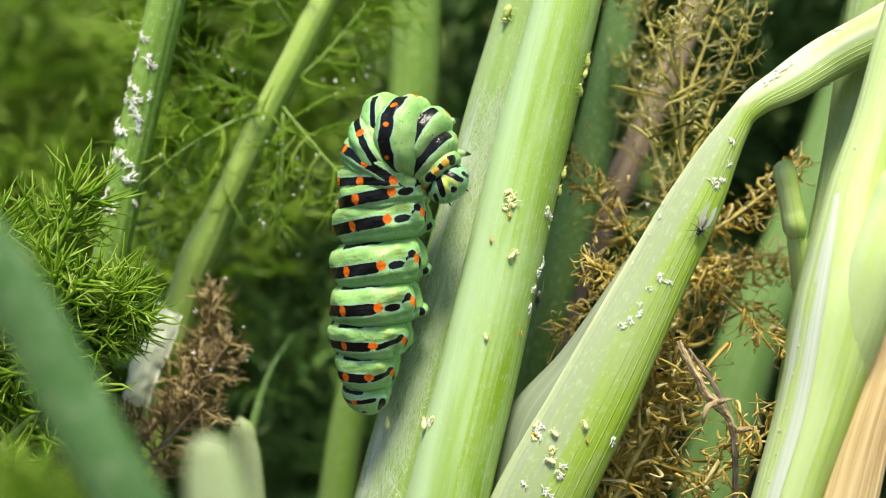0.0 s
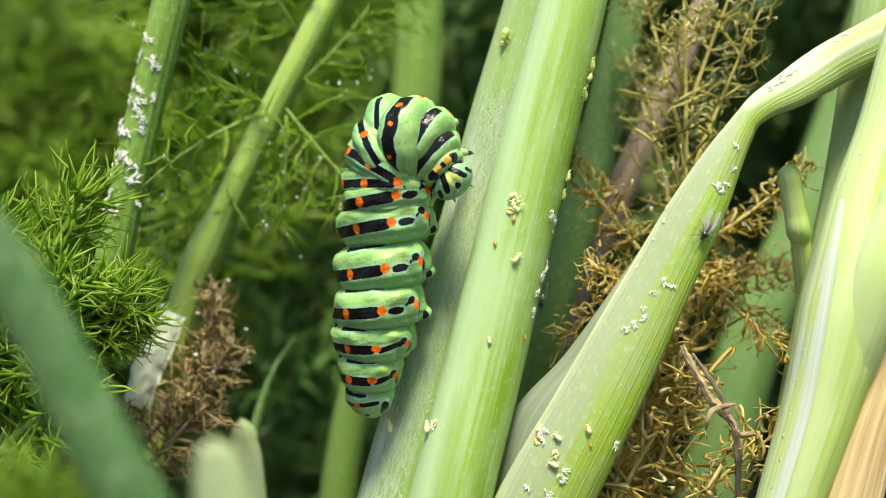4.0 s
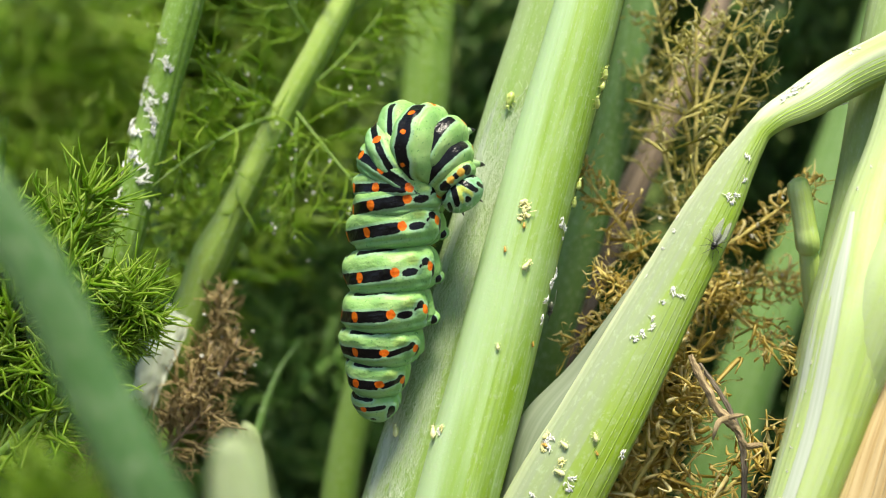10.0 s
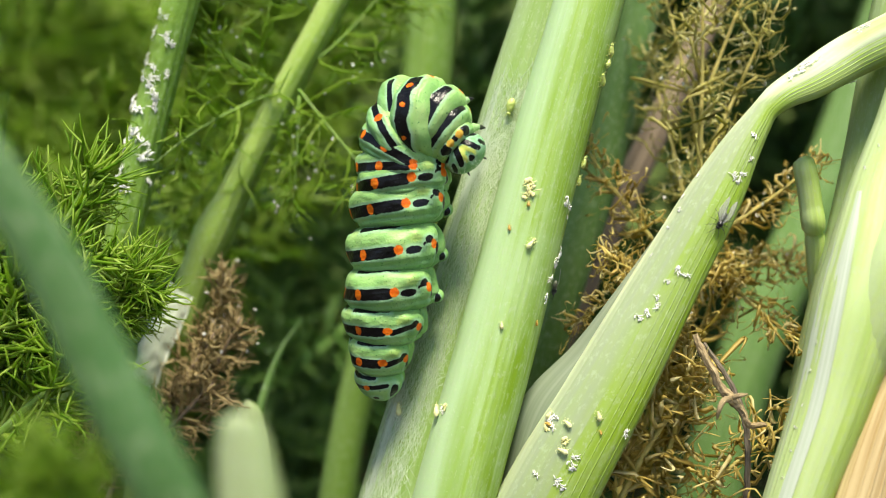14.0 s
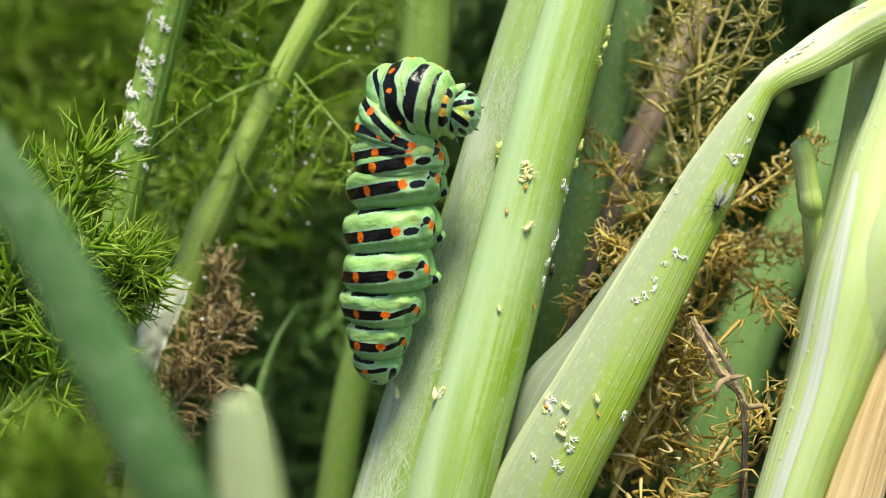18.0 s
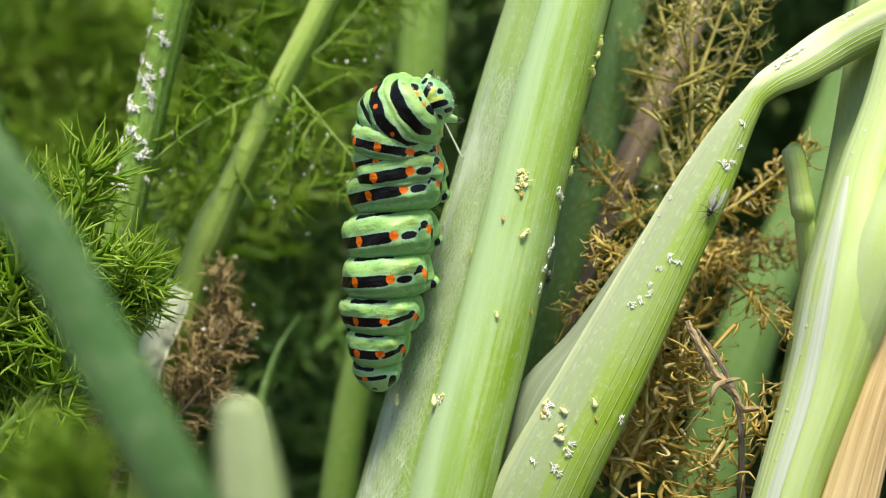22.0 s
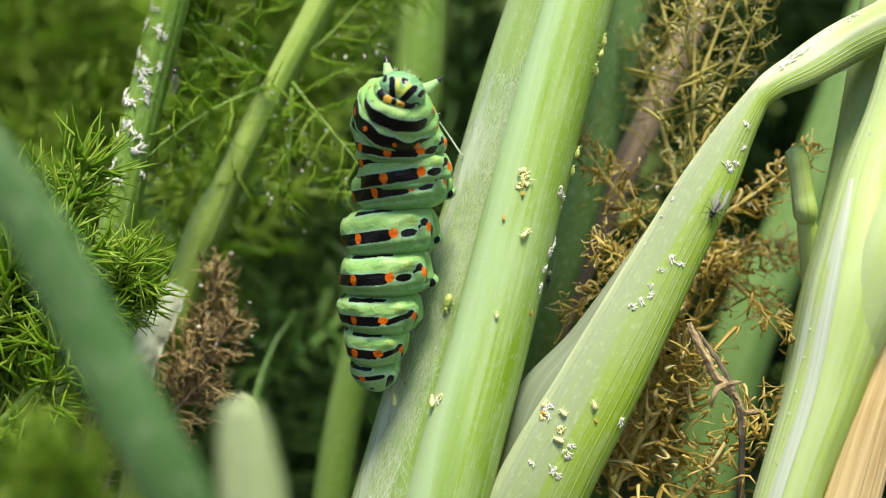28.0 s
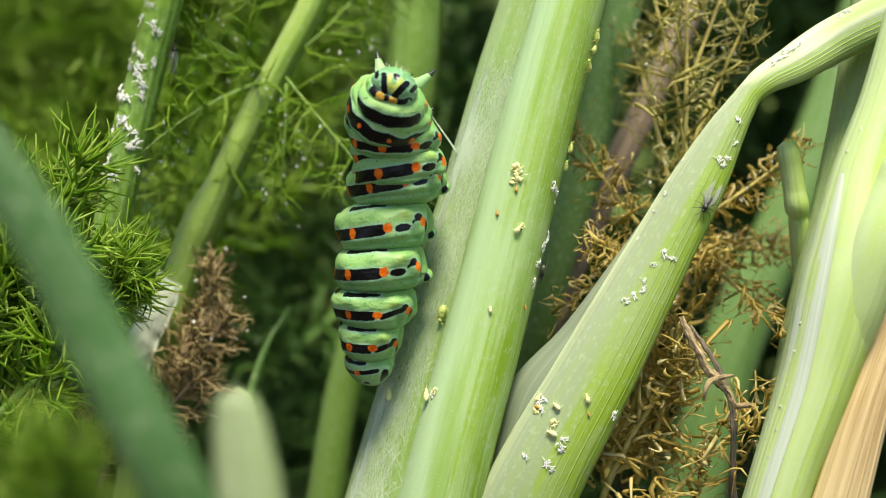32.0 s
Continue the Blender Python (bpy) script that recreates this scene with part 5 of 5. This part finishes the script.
def winged_aphid(label):
    top = tagged(new("winged_aphid"), label, "aphid", "aphids")
    piece("body", moved(ball(0.33, 0.62, 0.28, 16, 10), 0, -0.25, 0.4), M_GREY, top)
    piece("thorax", moved(ball(0.32, 0.34, 0.30, 14, 10), 0, 0.45, 0.45), M_BLACK, top)
    piece("head", moved(ball(0.24, 0.16, 0.18, 12, 8), 0, 0.84, 0.42), M_BLACK, top)
    for way, spread in ((-1, 0.25), (1, 0.55)):
        edge = [(way * 0.2, 0.4, 0.62), (way * (0.35 + spread), -0.5, 0.75), (way * (0.3 + spread), -1.6, 0.72), (way * (0.1 + spread), -2.4, 0.62)]
        inner = [(way * 0.12, 0.3, 0.62), (way * 0.1, -0.5, 0.74), (way * (spread - 0.25), -1.5, 0.70), (way * (spread - 0.1), -2.2, 0.62)]
        piece("wing", strip(edge, inner, 4, 3, thick=0.01), M_WING, top)
    for y, back in ((0.6, 0.6), (0.4, -0.1), (0.2, -0.9)):
        for way in (-1, 1):
            piece("leg", tube([(way * 0.2, y, 0.35, 0.04), (way * 0.7, y + back * 0.5, 0.6, 0.03), (way * 1.15, y + back, 0.02, 0.02)], 6, 3), M_BLACK, top)
    for way in (-1, 1):
        piece("antenna", tube([(way * 0.1, 0.95, 0.45, 0.025), (way * 0.4, 1.5, 0.5, 0.02), (way * 0.7, 2.0, 0.3, 0.012)], 5, 3), M_BLACK, top)
    return top


def cast_skin(seed, label, material=None):
    """A crumpled shed skin: a split husk with splayed thread legs."""
    rng = np.random.default_rng(seed)
    top = tagged(new("aphid_skin"), label, "shed skin", "shed aphid skins")
    for k in range(4):
        fat = 1.9 if material else 1.0
        v, f, u = ball(rng.uniform(0.06, 0.12) * fat, rng.uniform(0.20, 0.45), 0.030 * fat, 14, 9)
        v = v * (1 + 0.25 * np.sin(v[:, 1:2] * 11000 + seed + k) + rng.normal(0, 0.20, (len(v), 1)))
        a = rng.uniform(0, 6.28)
        c, s = math.cos(a), math.sin(a)
        v = v @ np.array([[c, s, 0], [-s, c, 0], [0, 0, 1]]).T + np.array([rng.normal(0, 0.2), rng.normal(0, 0.28), 0.06 + 0.035 * k]) * MM
        piece("husk", (v, f, u), material or M_SKIN, top)
    for k in range(6):
        a = rng.uniform(0, 6.28)
        l = rng.uniform(0.4, 0.9)
        y = rng.uniform(-0.35, 0.35)
        piece("leg_husk", tube([(0.1 * math.cos(a), y, 0.12, 0.055), (0.5 * l * math.cos(a), y + 0.5 * l * math.sin(a), 0.2, 0.045), (l * 0.85 * math.cos(a), y + l * 0.85 * math.sin(a), 0.08, 0.02)], 5, 2), material or M_SKIN, top)
    return top


YELLOW_APHID = aphid("aphid", "pale yellow aphid clinging to a stalk", M_APHID, M_APHID)
AMBER_APHID = aphid("aphid", "small amber aphid on a pale stalk", M_APHID_AMBER, M_APHID_AMBER)
GREEN_APHID = aphid("aphid", "translucent green aphid on a stalk", M_APHID_GREEN, M_APHID_GREEN)
HUSKS = [cast_skin(401 + i, "white papery shed aphid skin on a stalk") for i in range(4)]
FLY = winged_aphid("dark winged aphid resting on the bent sheath")
FLY_TWO = winged_aphid("dark winged aphid at the edge of a stalk")


def scatter(kinds, rows):
    """Each row: stalk, spot, turn, size. The first of each kind is the thing itself."""
    for k, (ob, spot, turn, size) in enumerate(rows):
        m = on_surface(ob, spot, turn, 0.0, size * (1.35 if ob is aphid_stalk else 0.9))
        kind = kinds[k % len(kinds)]
        if k < len(kinds):
            kind.matrix_basis = m
        else:
            set_at(kind, m)


scatter([YELLOW_APHID], [
    (main_stalk, (7.0, 97.0, 139.3), -40, 0.85), (main_stalk, (4.4, 97.0, 131.0), 5, 0.6), (main_stalk, (-1.7, 98.0, 121.6), 30, 1.1),
    (back_stalk, (-5.9, 103.0, 120.9), 10, 1.1), (sheath_thing, (11.4, 95.5, 121.3), 50, 0.8), (sheath_thing, (14.3, 95.5, 122.3), 15, 0.8), (sheath_thing, (11.0, 95.5, 118.6), 70, 0.9),
    (sheath_thing, (9.7, 95.5, 121.8), -30, 0.8)])
scatter([AMBER_APHID], [
    (main_stalk, (5.0, 97.0, 140.9), 10, 0.5), (main_stalk, (6.8, 97.0, 143.4), 0, 0.5), (sheath_thing, (9.6, 95.5, 121.0), 80, 0.6), (main_stalk, (8.0, 98.0, 131.2), 20, 0.5),
    (sheath_thing, (14.5, 95.5, 120.7), 20, 0.4)])
scatter([GREEN_APHID], [
    (main_stalk, (14.8, 99.0, 159.6), 10, 1.1), (main_stalk, (14.6, 99.0, 158.4), -20, 1.0), (main_stalk, (14.0, 99.0, 156.5), 30, 1.1), (main_stalk, (12.4, 99.5, 148.0), 0, 1.0),
    (main_stalk, (12.0, 99.5, 146.1), 15, 0.9), (back_stalk, (1.3, 104.0, 127.7), 0, 0.8)])
HUSK_SPOTS = [(main_stalk, spot, turn, size) for spot, turn, size in (
    ((10.8, 98.5, 144.0), 20, 1.2), ((11.2, 98.5, 143.3), 80, 0.9), ((11.0, 98.5, 142.2), 100, 0.6), ((10.3, 98.5, 138.5), 0, 1.3), ((9.9, 98.5, 137.6), 60, 1.2), ((9.4, 98.5, 135.8), 120, 1), ((8.9, 98.5, 133.9), 30, 1), ((-2.3, 98.5, 122.1), 90, 0.9))]
HUSK_SPOTS += [(sheath_thing, spot, turn, size) for spot, turn, size in (
    ((18.1, 95.5, 132.4), 70, 0.9), ((18.9, 95.5, 132.7), 30, 0.8), ((19.8, 95.5, 133.6), 0, 0.8), ((19.8, 95.5, 134.4), 40, 0.7), ((20.8, 95.5, 136.1), 80, 0.7), ((21.9, 95.5, 137.0), 20, 0.9), ((22.6, 95.5, 136.6), 110, 0.8), ((27.3, 95.5, 146.9), 50, 0.9), ((27.9, 95.5, 146.5), 10, 0.9), ((28.4, 95.5, 147.0), 90, 0.7), ((29.3, 95.5, 151.0), 70, 0.8), ((29.1, 95.5, 148.7), 10, 0.7), ((6.8, 95.5, 123.1), 60, 0.9), ((7.5, 95.5, 122.4), 20, 0.9), ((8.6, 95.5, 121.4), 80, 0.9), ((10.1, 95.5, 121.7), 130, 0.9), ((11.8, 95.5, 117.4), 40, 1.2), ((12.2, 95.5, 118.1), 100, 0.8), ((8.2, 95.5, 116.0), 90, 0.8), ((10.3, 95.5, 115.7), 20, 1), ((10.8, 95.5, 115.2), 60, 1), ((17.1, 95.5, 120.5), 20, 0.9))]
HUSK_SPOTS += [(sheath_thing, spot, turn, size) for spot, turn, size in (
    ((32.8, 97.0, 157.5), 40, 0.9), ((33.3, 97.0, 157.9), 0, 1), ((33.9, 97.0, 158.4), 70, 1), ((34.4, 97.0, 159.0), 120, 1.1), ((34.8, 97.0, 159.3), 20, 1), ((35.4, 97.0, 159.6), 60, 0.8), ((40.0, 97.0, 162.1), 50, 0.8), ((40.6, 97.0, 162.4), 100, 0.8), ((24.2, 97.0, 146.9), 0, 0.5), ((22.7, 97.0, 144.7), 50, 0.55), ((21.9, 97.0, 143.6), 20, 0.6), ((20.7, 97.0, 141.7), 80, 0.4), ((18.9, 97.0, 139.0), 10, 0.4), ((40.2, 97.0, 155.5), 60, 0.8))]
HUSK_SPOTS += [(aphid_stalk, spot, turn, size) for spot, turn, size in (
    ((-34.9, 110.0, 164.8), 20, 0.9), ((-34.4, 110.0, 164.3), 80, 0.8), ((-35.6, 110.0, 162.8), 10, 1), ((-34.2, 110.0, 162.0), 60, 0.9), ((-33.8, 110.0, 161.3), 100, 0.8), ((-36.4, 110.0, 159.3), 20, 0.9), ((-35.7, 110.0, 158.5), 70, 0.8), ((-36.8, 110.0, 157.6), 0, 0.9), ((-36.0, 110.0, 156.9), 50, 1), ((-35.2, 110.0, 157.2), 90, 0.8), ((-34.2, 110.0, 157.9), 30, 0.7), ((-35.6, 110.0, 155.5), 80, 0.9), ((-35.1, 110.0, 155.1), 10, 0.8), ((-37.9, 110.0, 154.1), 40, 1.2), ((-37.3, 110.0, 153.4), 110, 1.1), ((-35.5, 110.0, 153.9), 70, 0.8), ((-37.8, 110.0, 151.3), 60, 1), ((-37.2, 110.0, 150.5), 20, 1), ((-38.6, 110.0, 149.9), 0, 1.2), ((-36.5, 110.0, 149.7), 120, 0.9), ((-39.1, 110.0, 148.7), 30, 1.1), ((-36.1, 110.0, 148.4), 140, 1.1), ((-39.0, 110.0, 146.7), 10, 0.9), ((-39.8, 110.0, 145.4), 50, 1), ((-39.0, 110.0, 144.9), 90, 1.1), ((-38.2, 110.0, 144.5), 20, 0.9), ((-36.1, 110.0, 145.4), 70, 0.6))]
HUSK_SPOTS += [(right_stalk, spot, turn, size) for spot, turn, size in (
    ((29.8, 90.0, 118.1), 0, 0.3), ((30.4, 90.0, 120.8), 40, 0.3), ((31.0, 90.0, 122.9), 80, 0.35), ((31.5, 90.0, 125.1), 20, 0.3), ((32.2, 90.0, 128.3), 60, 0.3), ((32.8, 90.0, 131.0), 0, 0.35), ((38.3, 90.0, 147.5), 30, 0.35), ((39.4, 90.0, 149.7), 50, 0.35))]
scatter(HUSKS, HUSK_SPOTS)
CREAM_SKINS = [cast_skin(411 + i, "pale yellow crumpled aphid skin on a stalk", M_CREAM) for i in range(2)]
scatter(CREAM_SKINS, [(main_stalk, (6.8, 97.0, 145.5), 20, 1.3), (main_stalk, (7.0, 97.0, 144.8), 80, 1.25), (main_stalk, (6.5, 97.0, 144.3), 150, 0.9), (main_stalk, (7.4, 97.0, 139.7), 60, 0.6),
                      (sheath_thing, (11.1, 95.5, 119.6), 30, 1.0), (sheath_thing, (9.4, 95.5, 120.7), 100, 0.9), (main_stalk, (-2.0, 98.0, 122.5), 40, 0.9)])


def flakes():
    """Small white specks set on the threads of the near fennel leaves."""
    rng = np.random.default_rng(611)
    pieces = []
    for ob in [o for o in bpy.data.objects if o.name.startswith("leaf_threads")]:
        m = ob.parent.matrix_basis if ob.parent else Matrix()
        for k in rng.integers(0, len(ob.data.vertices), 22):
            p = m @ ob.data.vertices[int(k)].co
            if 0.111 < p.y < 0.130 and p.z > 0.125 and (-0.045 < p.x < -0.009 or 0.018 < p.x < 0.040):
                v, f, u = ball(*rng.uniform(0.04, 0.20, 3), 8, 6)
                v = v + rng.normal(0, 0.00007, v.shape) + np.array(p)
                pieces.append((v, f, u))
    ob = joined("aphid_skin_flakes", pieces, M_SKIN, uvs=False)
    return tagged(ob, "small white specks on the fennel threads", "shed skin", kind="stuff")


flakes()
FLY.matrix_basis = on_surface(sheath_thing, (26.1, 95.5, 142.3), 150, 0.0, 1.0)
FLY_TWO.matrix_basis = on_surface(main_stalk, (9.7, 98.5, 135.0), 200, 0.0, 0.9)


def silk_web():
    """Fine silk spun over the stalk under the caterpillar."""
    rng = np.random.default_rng(501)
    strands = []
    lo, hi = Vector((-10.6, 103.0, 106.6)), Vector((5.0, 103.0, 156.6))
    for k in range(5200):
        s = rng.uniform(0, 1) if k < 3900 else rng.normal(0.83, 0.035) if k < 4700 else rng.normal(0.27, 0.02)
        c = lo.lerp(hi, s)
        x = c.x + (rng.uniform(-4.2, 3.0) if k < 3900 else rng.normal(-1.2 if k < 4700 else -1.0, 0.9))
        way = Vector((rng.normal(0.2, 0.8), 0, rng.normal(0.6, 1.3)))
        way = way.normalized() * rng.uniform(1.2, 4.0)
        bow = rng.normal(0, 0.25, 2)
        pts = []
        for t in (-1, -0.5, 0, 0.5, 1):
            p, nrm = surface(back_stalk, (x + way.x * t + bow[0] * (1 - t * t), c.y, c.z + way.z * t + bow[1] * (1 - t * t)), 0.004 + 0.02 * (1 - t * t) * rng.random())
            pts.append((*(p / MM), 0.008 + 0.014 * rng.random()))
        if max(abs(a[1] - b[1]) for a, b in zip(pts, pts[1:])) < 1.0:
            strands.append(tube(pts, 3, 2, cap=False))
    ob = joined("silk_web", strands, M_SILK, uvs=False)
    tagged(ob, "white silk web spun over the stalk's face", "silk", kind="stuff")


silk_web()


def silk_thread():
    """The girdle's double thread, hung from the stalk at its foot."""
    ob = joined("silk_thread", [tube([(0, 0, 0, 0.075), (0.05, 0, 2.6, 0.055), (0, 0, 5.4, 0.05)], 6, 6), tube([(0.30, 0, 0, 0.04), (0.26, 0, 2.6, 0.035), (0.06, 0, 5.4, 0.03)], 6, 6)], M_SILK)
    return tagged(ob, "taut white silk thread between stalk and caterpillar", "silk")


THREAD = silk_thread()


def grown(ob, size):
    """The same thing, its parts made larger."""
    for part in ob.children:
        part.data.transform(Matrix.Scale(size, 4))
    return ob


CRAWLER = grown(aphid("aphid", "pale green aphid crawling down the silky stalk", M_APHID_GREEN, M_APHID_GREEN), 1.35)
CLIMBER = winged_aphid("dark winged aphid climbing the aphid-dotted stalk")
# Their ways: seconds and place in millimetres; the climber's also with the side it stands on.
CRAWL = [(0.0, 7.3, 165.9), (6.0, 6.2, 161.9), (9.0, 5.8, 158.3), (13.0, 5.3, 155.2), (19.0, 4.1, 145.3), (23.0, 1.4, 135.2), (25.5, -0.3, 133.1), (32.0, -0.4, 130.2)]
CLIMB = [
    (0.0, (-35.8, 114.1, 152.0), (0.1, 0.99, 0.0)), (25.5, (-35.7, 114.1, 153.0), (0.1, 0.99, 0.0)), (26.5, (-33.9, 113.3, 154.8), (0.80, 0.58, -0.15)),
    (27.5, (-33.4, 111.7, 155.9), (0.93, -0.30, -0.20)), (28.0, (-33.1, 111.7, 157.1), (0.93, -0.30, -0.20)), (30.0, (-32.6, 111.7, 159.0), (0.93, -0.30, -0.20)), (32.0, (-32.6, 111.7, 159.2), (0.93, -0.30, -0.20))]

# The silk lies in the stalk's furrow, then is drawn out towards the mouth: seconds and direction.
SPIN = [(0.0, -1.0, 2.6, -4.4), (18.8, -1.0, 2.6, -4.4), (19.4, -2.2, 0.4, -1.0), (20.0, -1.0, -0.8, 4.6), (22.0, -2.2, -0.9, 4.2), (24.0, -2.2, -0.9, 4.6), (28.0, -2.8, -0.9, 3.9), (32.0, -2.9, -0.9, 3.9)]

# ---- dry twigs and a dark hair ----
def twig():
    top = joined("dry_twig", [gnarled(tube([R((32.9, 101.3, 100.3), 0.42), R((30.2, 98.1, 113.2), 0.34), R((29.8, 97.1, 119.3), 0.31), R((29.2, 97.1, 123.0), 0.28), R((27.5, 98.1, 126.7), 0.23), R((25.6, 99.2, 129.6), 0.18)], 14, 14, ribs=5, depth=0.12, wobble=0.10, seed=71), 0.16)], M_TWIG_GREY)
    tagged(top, "thin grey-brown dry twig with a broken side shoot", "twig")
    joined("side_shoot", [gnarled(tube([R((23.8, 96.0, 130.7), 0.28), R((24.3, 95.5, 129.4), 0.35), R((25.3, 94.9, 127.4), 0.41), R((26.4, 94.9, 125.4), 0.48), R((27.3, 94.9, 124.6), 0.56), R((28.2, 94.9, 123.6), 0.42), R((29.1, 94.9, 122.1), 0.31), R((31.0, 95.5, 122.0), 0.22)], 16, 14, ribs=6, depth=0.10, wobble=0.05, seed=73), 0.22)],
           M_TWIG, top, "broken brown side shoot")
    joined("stipule", [tube([R((27.2, 94.5, 124.7), 0.28), R((26.2, 93.9, 124.4), 0.31), R((25.8, 93.9, 123.4), 0.22), R((25.8, 94.4, 122.5), 0.09)], 10, 6, flat=0.5, seed=74),
                       tube([R((27.3, 94.5, 124.7), 0.28), R((27.9, 94.1, 125.0), 0.25), R((28.8, 94.4, 125.1), 0.09)], 10, 6, flat=0.5, seed=75)], M_TWIG, top, "curled dry scale")
    return top


twig()
stalk("plant_hair", "dark fine root hair caught on a stalk", M_BLACK, [
    R((44.5, 104.5, 167.0), 0.05), R((45.5, 104.3, 167.2), 0.07), R((46.8, 104.3, 166.9), 0.08), R((47.5, 104.6, 166.2), 0.07), R((48.6, 105.3, 166.1), 0.04)], "hair", around=8, steps=6)


# ---- what moves ----
def motions():
    """The forepart of the caterpillar bows, turns and rises."""
    home = Matrix.Translation(FOOT).inverted()
    table = [(row[0], [home @ m for m in body_poses(row)]) for row in BEARING]
    for i, ob in enumerate((*BODY, HEAD)):
        if i < 2:
            ob.matrix_basis = table[0][1][i]
        else:
            walk(ob, [(t, poses[i]) for t, poses in table])
    knot, _ = surface(back_stalk, (1.0, 104.0, 147.7), 0.05)
    rows = []
    for t, x, y, z in SPIN:
        turn = Vector((x, y, z)).to_track_quat("Z", "Y").to_matrix().to_4x4()
        rows.append((t, Matrix.Translation(knot) @ turn))
    walk(THREAD, rows)
    walk(CRAWLER, [(t, on_surface(back_stalk, (x, 104.0, z), 166)) for t, x, z in CRAWL])
    rows = []
    for t, place, off in CLIMB:
        out = Vector(off).normalized()
        ahead = Vector((0.22, 0.0, 1.0))
        ahead = (ahead - out * out.dot(ahead)).normalized()
        m = Matrix((ahead.cross(out), ahead, out)).transposed().to_4x4()
        m.translation = Vector(place) * MM
        rows.append((t, m))
    walk(CLIMBER, rows)


motions()
